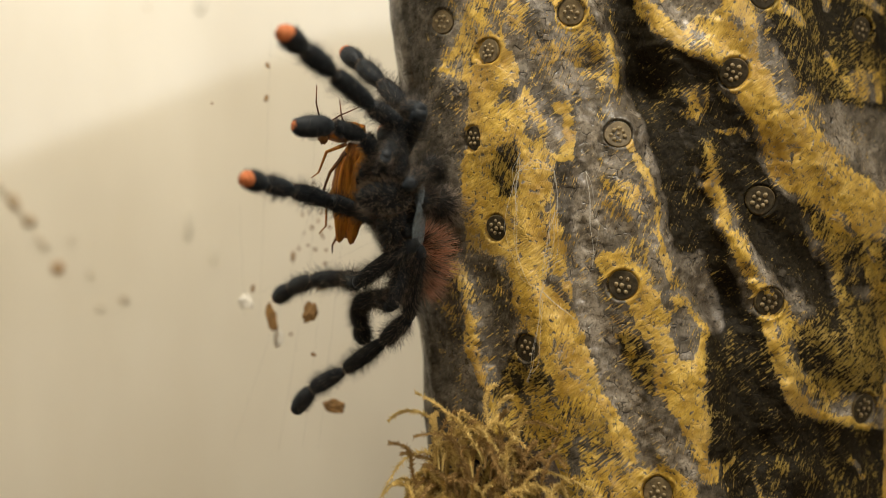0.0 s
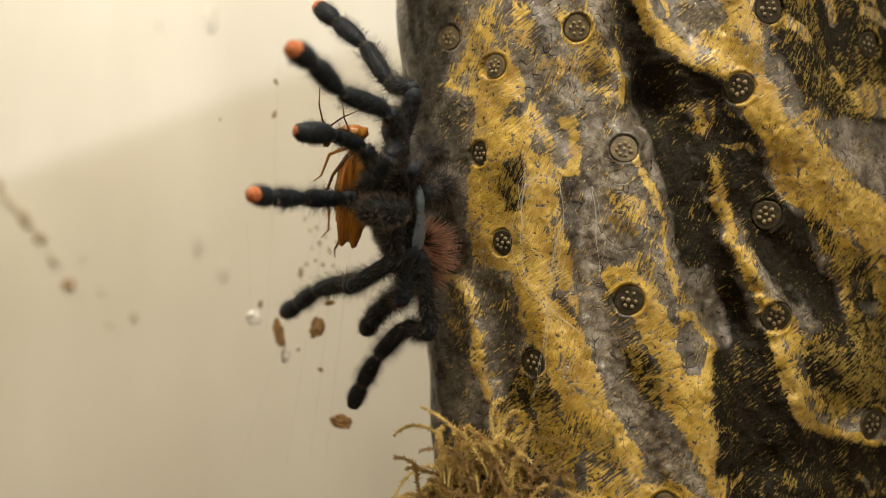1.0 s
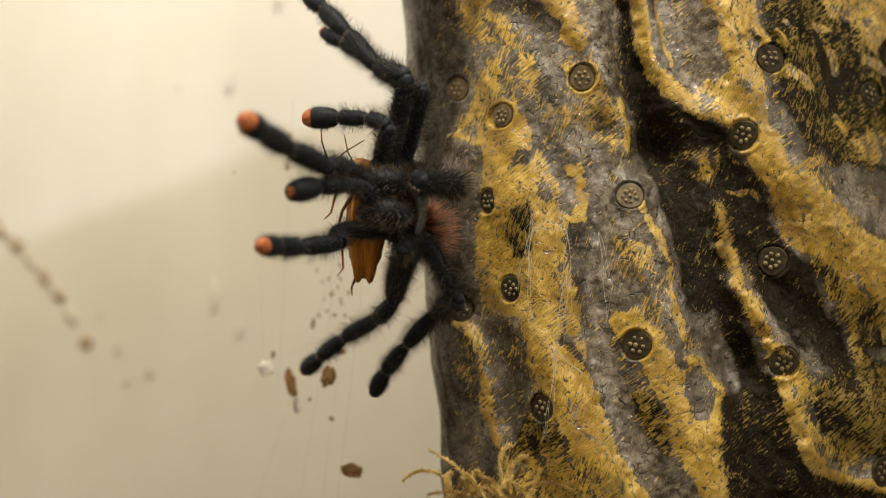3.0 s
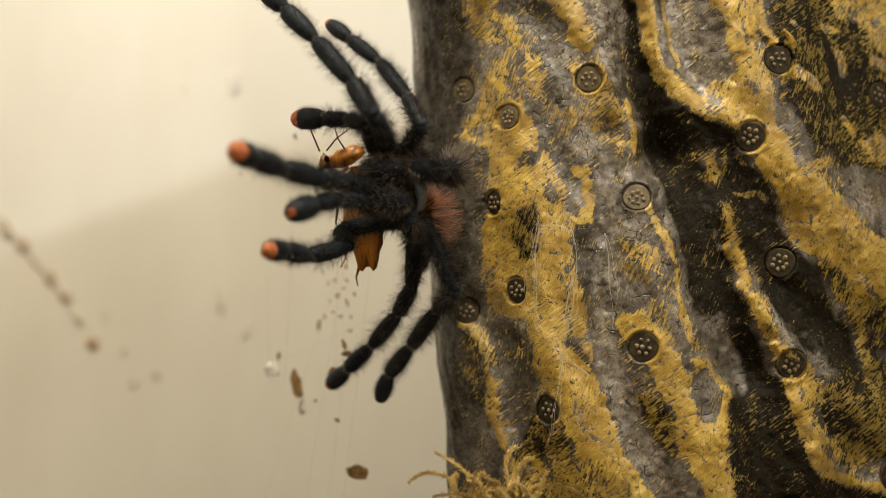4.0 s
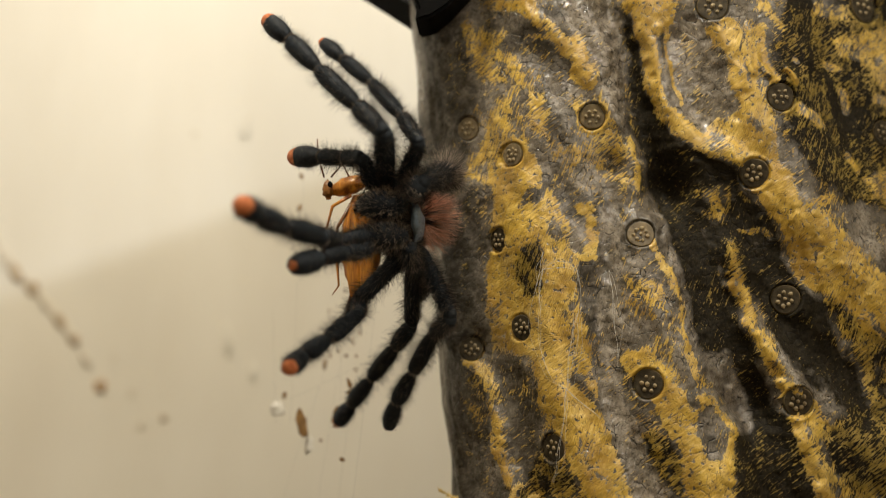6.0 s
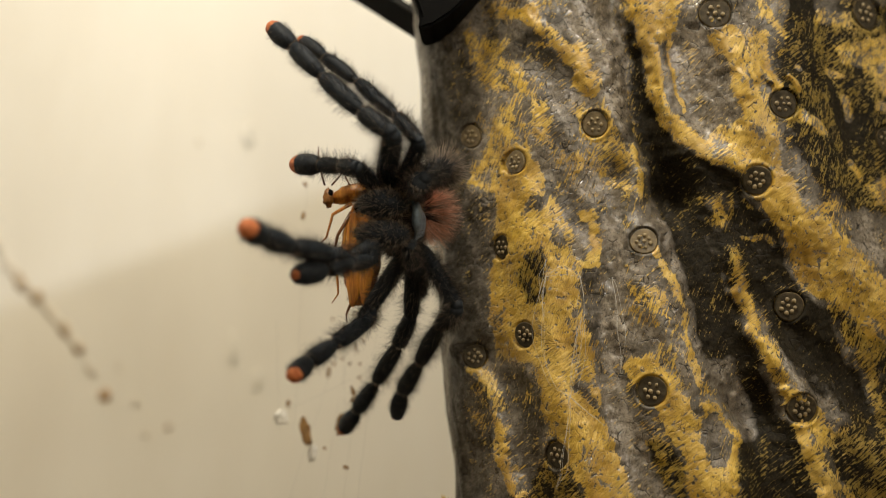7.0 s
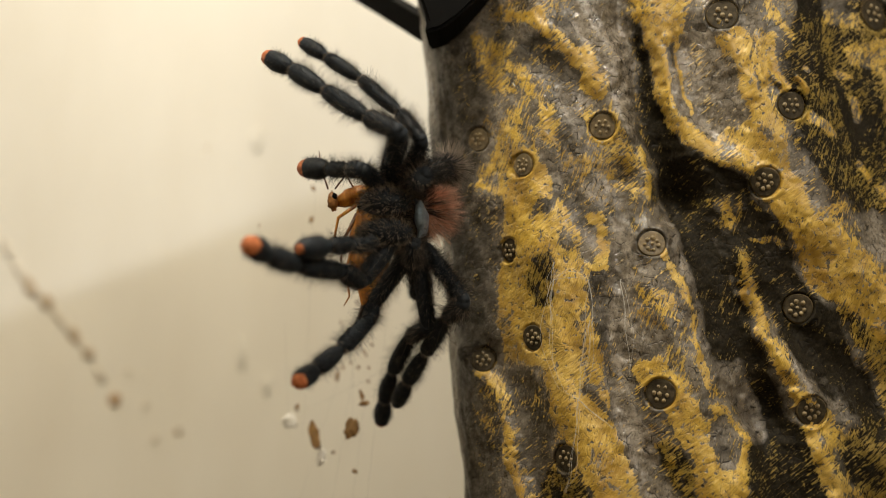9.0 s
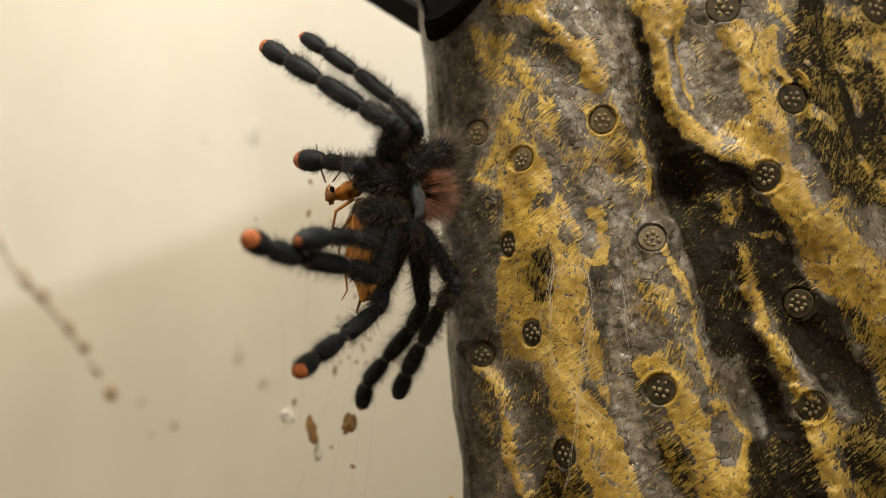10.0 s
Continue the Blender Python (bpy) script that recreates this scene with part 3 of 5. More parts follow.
patch(0.25, 0.3, 0.8, (47.1, 72.4), (51.9, 72.4), (54, 67.7), (47.1, 67.3))
brushed(0.8, 0.6, 0.3, (69.3, 65.4), (73.6, 70.7))
brushed(1.0, 0.55, 0.3, (70.7, 73.6), (74.3, 78.9))
# groove: silver wall, then the black bed, dark wash plus painted-in shade
patch(-0.10, 0.25, 1.2, (43.3, 159.3), (47, 159.3), (51.7, 148.1), (56.3, 135.6), (61.7, 124.5), (67.7, 110.8), (72.4, 98.5), (67.5, 99.9), (62.7, 108.1), (54.7, 117.7), (53.4, 125.9), (49.5, 139.7))
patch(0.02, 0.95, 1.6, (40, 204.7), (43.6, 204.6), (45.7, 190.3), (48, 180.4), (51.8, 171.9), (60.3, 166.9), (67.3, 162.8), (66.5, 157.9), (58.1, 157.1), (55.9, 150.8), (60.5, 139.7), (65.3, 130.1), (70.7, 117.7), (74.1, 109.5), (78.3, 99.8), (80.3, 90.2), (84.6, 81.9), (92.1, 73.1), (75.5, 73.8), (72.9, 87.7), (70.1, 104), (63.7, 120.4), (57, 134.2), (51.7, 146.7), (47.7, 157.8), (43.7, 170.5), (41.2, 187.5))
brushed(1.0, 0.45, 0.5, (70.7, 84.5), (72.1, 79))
# pocket under the ridge: its shade is painted in as black
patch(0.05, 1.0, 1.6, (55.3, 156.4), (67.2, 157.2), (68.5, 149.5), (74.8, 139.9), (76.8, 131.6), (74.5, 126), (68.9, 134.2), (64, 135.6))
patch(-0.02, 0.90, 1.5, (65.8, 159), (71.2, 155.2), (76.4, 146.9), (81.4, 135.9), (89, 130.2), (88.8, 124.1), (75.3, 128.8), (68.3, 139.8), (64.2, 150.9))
# pieces of ochre in the black bed
patch(0.55, 0.35, 1.6, (56.7, 158.9), (60.9, 160.6), (65.1, 159), (64, 155), (63.1, 150.9), (60, 150.1), (58.4, 153.6), (59, 155.7))
brushed(0.6, 0.55, 0.4, (67.3, 149.2), (72.1, 148.9), (74.2, 146.9))
brushed(0.7, 0.35, 0.6, (68.6, 155.8), (67.2, 157.9))
patch(0.52, 0.4, 1.6, (63.1, 147.4), (65.6, 146.7), (66.2, 141.1), (68.9, 135.6), (69.5, 130.8), (66, 132.8), (62.9, 139.7))
# upper right ridges
patch(0.05, 0.05, 1.0, (49.7, 201.7), (60.2, 201.7), (63.8, 188.9), (66.2, 180.4), (61.9, 174.7), (58.3, 172.1), (54.2, 176.1), (51.1, 183.2))
brushed(2.0, 0.95, 0.0, (43.9, 201.7), (46.2, 188.9), (48.6, 180.1), (52.1, 174.4), (59.2, 169.6), (67.7, 166.1))
brushed(0.42, 0.85, 0.0, (49.7, 200.3), (51.2, 188.8), (53.6, 179.6))
patch(0.86, 0.0, 0.8, (60.6, 200.2), (71.3, 200.6), (72.2, 190.6), (71.8, 183.5), (75.7, 175.1), (75.8, 166.3), (67.4, 165.6), (60.4, 169.3), (63.6, 176.1), (67.9, 179.1), (64.6, 187.5))
patch(0.62, 0.05, 0.8, (57.9, 172.5), (61.9, 176.8), (66.9, 177.9), (66.8, 171.2), (60.4, 169))
patch(0.25, 0.15, 0.5, (69.1, 179.1), (72.2, 175), (72.7, 172.1), (70.1, 174.2))
brushed(0.45, 0.35, 0.2, (67.2, 194.7), (70.4, 184.8))
brushed(1.0, 0.85, 0.0, (72.7, 199.2), (73.7, 190.7), (76, 186.3))
brushed(0.9, 0.9, 0.0, (78.7, 188.2), (81.1, 185.2))
brushed(0.6, 0.7, 0.0, (81.7, 191.5), (82, 191))
patch(0.94, 0.0, 1.0, (75.4, 166.2), (79.3, 163.2), (82.2, 154.2), (88.4, 153.4), (94.7, 147.4), (99.6, 140.5), (111.4, 135.3), (126.1, 130.4), (125.6, 118.3), (110.8, 120.2), (102.1, 123.4), (95.4, 126.1), (87.5, 132.9), (81.4, 137.3), (77.2, 148.4), (71.5, 156.3), (68.7, 160.7))
brushed(0.35, 0.5, 0.2, (76.2, 156.5), (80.2, 149.2), (86.1, 140.9))
patch(-0.05, 0.30, 1.2, (89.7, 154.9), (97, 152.5), (102.9, 145.3), (112.7, 135.7), (126.2, 132), (127.1, 150.4), (112, 151.9), (99.7, 157))
patch(0.05, 0.40, 0.8, (78, 169.6), (83.7, 166.3), (86.6, 158.7), (82.7, 159.2), (79.4, 164.7))
brushed(1.6, 0.60, 0.1, (82.8, 178.4), (88.7, 175.7))
brushed(1.3, 0.60, 0.2, (96.3, 168.3), (98.6, 165.6))
brushed(1.0, 0.50, 0.2, (90.7, 192.2), (94.3, 191.1))
patch(0.62, 0.15, 1.2, (102.6, 202.7), (116.5, 205.5), (116.1, 196.2), (108.9, 187), (104.8, 190.9))
patch(0.55, 0.2, 1.2, (100, 164), (115, 167.5), (114.6, 157.8), (103.3, 158.2))
brushed(1.4, 0.55, 0.1, (106.1, 185.4), (113.2, 182))
brushed(1.2, 0.52, 0.1, (84.2, 155.7), (90, 156))
brushed(1.1, 0.50, 0.2, (95.5, 185.4), (97.1, 181.2))
# right field below
patch(0.58, 0.52, 1.8, (89.1, 133), (98.7, 125.7), (125.6, 118.3), (124.1, 88.4), (103.5, 85.2), (94.3, 79.8), (89.6, 84.5), (94.2, 98.2), (100.2, 106.3), (97.1, 117.6), (90.8, 126))
patch(0.06, 0.85, 1.4, (75.3, 129.1), (88.8, 124.5), (86.2, 113.6), (78.2, 117.5), (72.3, 126))
patch(0.02, 0.80, 1.2, (87.5, 120.6), (95.4, 116.2), (100.2, 106.5), (95, 102.1), (90.2, 106.3), (85.7, 113.3))
patch(0.0, 0.70, 0.8, (77.7, 120.5), (85.5, 116.4), (86.9, 109.4), (82.3, 112.2), (78.2, 116.3))
brushed(1.5, 0.82, 0.0, (65.7, 136.3), (68.3, 128.7), (72.2, 120.5), (74.4, 115), (78.1, 110.6), (81.4, 104.6))
brushed(1.9, 0.90, 0.0, (80.1, 101.2), (82.2, 94.3), (85, 87.1), (89.5, 80.1), (97.2, 76.9), (104.9, 75))
patch(0.66, 0.35, 1.0, (81.7, 110.8), (88.2, 101.1), (93.7, 97.5), (92.5, 84.4), (87.7, 83.2), (84.1, 94.3), (81.3, 101.2))
patch(0.12, 0.45, 0.9, (84.7, 98.4), (88.9, 99), (91.4, 92.7), (89.7, 88.6), (86.1, 92.2))
patch(0.25, 0.4, 0.9, (96, 94), (101.2, 95.2), (102.7, 89.5), (98.3, 86.9))
patch(0.15, 0.5, 0.7, (104.3, 109.4), (110.4, 110.8), (111.5, 103.5), (105.9, 104.3))
brushed(0.9, 0.25, 0.4, (99.7, 129.3), (103.9, 123.7))
brushed(0.8, 0.2, 0.5, (108.3, 119.5), (110.6, 116.6))
brushed(1.0, 0.88, 0.0, (101.5, 77), (109.9, 74.4), (115.5, 74.2))
patch(0.0, 0.95, 0.9, (104.2, 73.9), (113.8, 72.3), (113.8, 67.3), (108, 66.9))
brushed(0.9, 0.6, 0.3, (98.9, 76.8), (102.4, 68.6), (108, 60.8))
brushed(1.2, 0.9, 0.0, (115.5, 83.3), (116.9, 72.8), (115.9, 52.3))
brushed(0.9, 0.5, 0.4, (85.7, 71.5), (90.5, 69.7))
brushed(0.7, 0.5, 0.4, (77.3, 63.7), (79.5, 58))
# above
patch(0.52, 0.15, 1.2, (-2.1, 205.1), (2, 206.5), (5.4, 202.2), (9.6, 197.7), (8.1, 188.9), (3.9, 187.7), (1.1, 195.9))
brushed(1.4, 0.62, 0.1, (8.9, 207.7), (13.4, 205.7), (18.2, 203.1))
brushed(2.1, 0.92, 0.0, (15.1, 205.6), (22.3, 197.1), (27.5, 190.1), (30.6, 186.2))
brushed(1.9, 0.05, 0.50, (10.5, 197.9), (17, 192), (24.7, 189.8))
brushed(0.7, 0.6, 0.3, (15.7, 198.3), (18.5, 196.8))
patch(-0.12, 0.0, 1.4, (23.5, 219.5), (37.3, 219.2), (37.4, 204.5), (37.4, 191.3), (33.4, 188.5), (29.1, 195.8), (25, 203.2))
patch(0.72, 0.05, 1.0, (37.9, 216.2), (52.7, 215.9), (50.9, 201.3), (47.6, 196.7), (43.5, 201.1), (40.5, 204.4))
patch(0.72, 0.05, 0.9, (58.5, 199.4), (70, 202.1), (72.3, 204.4), (66.1, 193.7), (60.1, 195))
brushed(1.2, 0.62, 0.1, (71.5, 210.2), (74.5, 203.1), (78.5, 199.2))
patch(0.50, 0.2, 1.2, (86.6, 208.6), (97.5, 208.6), (98.1, 204.2), (88.3, 204.3))
patch(0.56, 0.2, 1.2, (92.8, 199), (103.1, 201.3), (109.8, 192.6), (109.4, 186.5), (103.5, 193), (95.9, 194.9))
patch(0.05, 0.9, 1.2, (78.7, 213.7), (88.8, 214.9), (87.5, 205), (80.6, 205))
# channel beside the second ridge with shade painted black, its bare far side, lower right darkened
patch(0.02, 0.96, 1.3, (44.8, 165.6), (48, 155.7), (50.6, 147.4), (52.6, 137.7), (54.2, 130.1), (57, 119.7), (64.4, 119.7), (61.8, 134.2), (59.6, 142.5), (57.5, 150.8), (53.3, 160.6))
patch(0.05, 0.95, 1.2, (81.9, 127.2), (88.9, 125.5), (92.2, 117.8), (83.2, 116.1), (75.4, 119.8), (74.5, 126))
patch(0.04, 0.12, 1.6, (91.6, 154.7), (97.1, 155.1), (104.9, 151.3), (114.1, 144.7), (113.7, 135.8), (107.1, 138.3), (99.4, 145.1))
patch(0.45, 0.86, 2.2, (86.6, 99.7), (98.1, 105.2), (114.5, 106.4), (113.5, 81.8), (100.8, 84), (89.5, 90))
patch(0.10, 0.97, 1.6, (63.3, 98.6), (71.7, 99.9), (76.6, 90.3), (81.6, 82), (93.9, 77.4), (113.2, 73.2), (112.9, 66.1), (64.1, 69))

KNOTS = (
    (-0.4, 177.1, 3.29, -25, 0),
    (31.0, 177.3, 3.42, 0, 0),
    (10.9, 168.3, 3.15, -15, 1),
    (7.3, 147.3, 3.29, -50, 2),
    (12.9, 125.2, 3.42, -48, 3),
    (0.4, 120.4, 3.42, -40, 3),
    (20.5, 95.8, 3.56, -40, 2),
    (43.3, 111.3, 3.83, 0, 4),
    (42.4, 147.9, 3.56, 0, 1),
    (70.4, 162.7, 3.83, 5, 3),
    (78.1, 132.0, 3.83, 0, 3),
    (80.3, 106.9, 3.83, 0, 3),
    (77.5, 181.7, 3.7, 0, 2),
    (61.1, 204.8, 4.11, 0, 2),
    (103.3, 209.5, 4.66, 0, 2),
    (107.6, 176.3, 3.56, 15, 2),
    (108.1, 79.1, 4.25, 10, 3),
    (52.2, 61.0, 3.83, 0, 1),
)


def seg_distance(x, z, pts):
    best = np.full(x.shape, 1e9)
    for (ax, az), (bx, bz) in zip(pts[:-1], pts[1:]):
        dx, dz = bx - ax, bz - az
        u = np.clip(((x - ax) * dx + (z - az) * dz) / (dx * dx + dz * dz + 1e-9), 0, 1)
        best = np.minimum(best, np.hypot(x - ax - u * dx, z - az - u * dz))
    return best


def outline_distance(x, z, pts):
    """Distance to a closed outline, negative inside."""
    d = seg_distance(x, z, np.concatenate([pts, pts[:1]]))
    inside = np.zeros(x.shape, bool)
    for (ax, az), (bx, bz) in zip(pts, np.roll(pts, -1, 0)):
        cross = (az > z) != (bz > z)
        inside ^= cross & (x < (bx - ax) * (z - az) / (bz - az + 1e-12) + ax)
    return np.where(inside, -d, d)


def trunk_fields(x, z):
    """Relief without and with the knots' seats (mm, towards the room), ochre and black coat with painted shade at x, z
    in mm.
    """
    rng = np.random.default_rng(11)
    wx = x + 0.8 * value_noise(x, z, 5.0, rng) + 0.45 * value_noise(x, z, 1.8, rng)
    wz = z + 0.8 * value_noise(x, z, 5.0, rng) + 0.45 * value_noise(x, z, 1.8, rng)
    h = 0.9 * value_noise(x * 1.3 + z * 0.5, z * 0.5, 9.0, rng) + 0.34 * value_noise(x * 1.2 + z * 0.4, z * 0.6, 3.2, rng) + 0.10 * value_noise(x, z, 1.2, rng)
    p = np.full(x.shape, 0.16) + 0.20 * value_noise(x, z, 7.0, rng) + 0.12 * value_noise(x, z, 2.5, rng)
    ease = 0.10 * value_noise(x, z, 5.0, rng) + 0.10 * value_noise(x, z, 1.8, rng)
    k = np.full(x.shape, 0.36) + 0.25 * value_noise(x, z, 7.0, rng)
    for w, hh, pts in FORMS:
        h += hh * np.exp(-np.abs(seg_distance(wx, wz, pts) / (w * 1.2)) ** 2.2)
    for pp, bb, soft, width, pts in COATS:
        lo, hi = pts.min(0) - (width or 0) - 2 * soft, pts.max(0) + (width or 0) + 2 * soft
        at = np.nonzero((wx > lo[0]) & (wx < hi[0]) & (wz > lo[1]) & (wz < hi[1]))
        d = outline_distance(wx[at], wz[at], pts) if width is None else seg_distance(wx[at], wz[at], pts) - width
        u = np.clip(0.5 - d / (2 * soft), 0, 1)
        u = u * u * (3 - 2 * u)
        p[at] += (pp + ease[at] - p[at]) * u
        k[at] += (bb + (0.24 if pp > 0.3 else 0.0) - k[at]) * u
    bare = h.copy()
    for kx, kz, r, yaw, dark in KNOTS:
        d = np.hypot((x - kx) / math.cos(radians(yaw)), z - kz) / r
        h -= 1.0 * np.clip((1.03 - d) / 0.08, 0, 1)
        h += 0.16 * np.exp(-((d - 1.14) / 0.10) ** 2)
        p += 0.30 * (p > 0.3) * np.exp(-((d - 1.16) / 0.13) ** 2)
    return bare, h, np.clip(p, -0.4, 1.1), np.clip(k, 0, 1)


def trunk():
    top = thing("tree_trunk", "ochre-painted dark resin tree trunk with knots", "tree trunk")
    nq, nz = 760, 800
    # profile: round the left edge from behind, then along the front
    ang = np.linspace(-1.2, math.pi / 2, 90)
    qx = np.concatenate([EDGE_R * (1 - np.cos(ang)), np.linspace(EDGE_R, 0.20, nq - 89)[1:]])
    qy = np.concatenate([EDGE_R * (1 - np.sin(ang)), np.zeros(nq - 90)])
    nx = np.concatenate([-np.cos(ang), np.zeros(nq - 90)])
    ny = np.concatenate([-np.sin(ang), -np.ones(nq - 90)])
    zz = np.linspace(-0.006, 0.236, nz)
    Q, Z = np.meshgrid(np.arange(len(qx)), zz, indexing="ij")
    X = edge_x(Z) + qx[Q]
    Y = 0.295 + qy[Q]
    # features wrap round the edge by arc length
    arc = np.concatenate([EDGE_R - EDGE_R * (math.pi / 2 - ang), qx[90:]])
    XF = np.where(arc[Q] < 0.0, edge_x(Z) + arc[Q], X)
    bare, h, p, black = trunk_fields(XF * 1000, Z * 1000)
    # bare resin round the trunk's edge
    side = np.clip(1.1 - arc[Q] / 0.006, 0, 1)
    p = p - 0.6 * side
    calm = np.clip((Q + 5) / 60.0, 0.25, 1.0) * 0.001
    # the flat side strip lies back; the face rises from it to the main ridge, and rounds off far on the other side
    foot = np.interp(Z, (0.0, 0.060, 0.096, 0.125, 0.147, 0.177, 0.24), (0.030, 0.022, 0.012, 0.005, 0.001, 0.002, 0.002))
    up = np.clip((X - foot) / 0.015, 0, 1)
    flare = -6.5 * np.clip(X - 0.055, 0, None) ** 2 - 0.008 * (1 - up * up * (3 - 2 * up))
    XB, YB = X + nx[Q] * bare * calm, Y + ny[Q] * bare * calm - flare
    X = X + nx[Q] * h * calm
    Y = Y + ny[Q] * h * calm - flare
    v = np.stack([X, Y, Z], -1).reshape(-1, 3)
    i, j = np.meshgrid(np.arange(len(qx) - 1), np.arange(nz - 1), indexing="ij")
    a = (i * nz + j).ravel()
    faces = np.stack([a, a + nz, a + nz + 1, a + 1], 1)
    me = bpy.data.meshes.new("bark")
    me.vertices.add(len(v))
    me.vertices.foreach_set("co", v.ravel())
    me.loops.add(faces.size)
    me.loops.foreach_set("vertex_index", faces.ravel().astype(np.int32))
    me.polygons.add(len(faces))
    me.polygons.foreach_set("loop_start", np.arange(0, faces.size, 4, dtype=np.int32))
    me.polygons.foreach_set("use_smooth", np.ones(len(faces), dtype=bool))
    me.update(calc_edges=True)
    at = me.attributes.new("paint", "FLOAT", "POINT")
    # per-vertex black: wash and painted shade together
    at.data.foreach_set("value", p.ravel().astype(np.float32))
    bl = me.attributes.new("black_wash_shade", "FLOAT", "POINT")
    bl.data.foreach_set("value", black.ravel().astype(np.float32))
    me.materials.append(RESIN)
    part("bark", me, top, "dry-brushed ochre and grey moulded bark")
    # the thick core behind the moulded face, and its closed top, raised unseen to block the side lamp
    core = box_mesh("core", (0.110, 0.375, 0.214), (0.190, 0.10, 0.435), KNOT_DARK, 0.012)
    part("core", core, top, "dark resin core behind the face, extended up as light blocker")
    # knots, each set a little below the face round it
    pts = np.stack([XB, YB, Z], -1).reshape(-1, 3)
    for kx, kz, r, yaw, dark in KNOTS:
        c = np.array([kx / 1000, kz / 1000])
        near = pts[np.hypot((pts[:, 0] - c[0]) / math.cos(radians(yaw)), pts[:, 2] - c[1]) < 1.25 * r / 1000]
        near = near[near[:, 1] < near[:, 1].min() + 0.009]
        mid = near.mean(0)
        n = Vector(np.linalg.svd(near - mid, full_matrices=False)[2][2])
        n = n if n.y < 0 else -n
        side = Vector((0, 0, 1)).cross(n).normalized() * -1
        up = side.cross(-n)
        turned = Matrix((side, -n, up)).transposed().to_4x4()
        knot = part("knot", knot_mesh(r * 0.98 / 1000, dark), top, "round moulded knot with raised seeds")
        knot.matrix_world = Matrix.Translation((c[0], mid[1], c[1])) @ turned
    return top


def knot_mesh(r, dark):
    """A sunken disc with a soft edge and seven or so raised seeds; the face looks along -y."""
    rng = random.Random(int(r * 1e7) + dark)
    g = Geo()
    n = 32
    rings = ((0.985, 0.0013, 1), (0.96, 0.00062, 1), (0.91, 0.00036, 1), (0.84, 0.00030, 0), (0.72, 0.00036, 0), (0.4, 0.00036, 0), (0.02, 0.00030, 0))
    v, f, idx = [], [], []
    for q, y, m in rings:
        for i in range(n):
            w = 2 * math.pi * i / n
            j = 1 + 0.03 * math.sin(3 * w + dark) + rng.uniform(-0.012, 0.012)
            v.append((q * r * j * math.cos(w), y + rng.uniform(-0.00004, 0.00004), q * r * j * math.sin(w)))
    for k in range(len(rings) - 1):
        for i in range(n):
            i2 = (i + 1) % n
            f.append((k * n + i, k * n + i2, (k + 1) * n + i2, (k + 1) * n + i))
            idx.append(rings[k + 1][2])
    g.add(v, [q for q, m in zip(f, idx) if m == 1], 1)
    g.add(v, [q for q, m in zip(f, idx) if m == 0], 0)
    count = 6 + dark % 2
    spots = [(0, 0)] + [(0.46 * math.cos(2 * math.pi * i / count + dark), 0.46 * math.sin(2 * math.pi * i / count + dark)) for i in range(count)]
    for sx, sz in spots:
        s = 0.13 * rng.uniform(0.75, 1.3)
        bv, bf = blob(((sx + rng.uniform(-0.06, 0.06)) * r, 0.00026, (sz + rng.uniform(-0.06, 0.06)) * r), (s * r, s * r * 0.8, s * r), rng.random(), 0.25, 9, 7)
        g.add(bv, bf, 2)
    return g.mesh("knot", [KNOT_DARK if dark > 1 else KNOT_GREY, KNOT_RIM, KNOT_SEED])


trunk()

# ---- the black bracket at the trunk's top ----


def bracket():
    top = thing("lamp_bracket", "black plastic lamp bracket clamped to the trunk's top", "bracket")
    a, b = np.array((-0.0358, 0.35, 0.2337)), np.array((-0.0096, 0.322, 0.209))
    v, f = tube([a + (b - a) * u for u in np.linspace(0, 1, 5)], [0.004] * 5, 4, 1.6)
    part("bar", mesh_of("bar", v, f, [BLACK], smooth=False), top)
    # the clamp: a wedge that follows the trunk's sloping top
    bm = bmesh.new()
    edge = ((-0.0163, 0.2165), (-0.0125, 0.2054), (-0.0131, 0.2018), (-0.0091, 0.2027), (-0.0047, 0.2056), (-0.0004, 0.2097), (0.0052, 0.2160), (0.0040, 0.2240), (-0.0180, 0.2240))
    face = bm.faces.new([bm.verts.new((x, 0.2925, z)) for x, z in edge])
    moved = bmesh.ops.extrude_face_region(bm, geom=[face])["geom"]
    bmesh.ops.translate(bm, vec=(0, 0.016, 0), verts=[q for q in moved if isinstance(q, bmesh.types.BMVert)])
    bmesh.ops.recalc_face_normals(bm, faces=bm.faces[:])
    bmesh.ops.bevel(bm, geom=bm.edges[:], offset=0.0008, segments=2, affect="EDGES")
    me = bpy.data.meshes.new("clamp")
    bm.to_mesh(me)
    bm.free()
    me.materials.append(BLACK)
    part("clamp", me, top, "black wedge clamp")


bracket()

# ---- moss ----


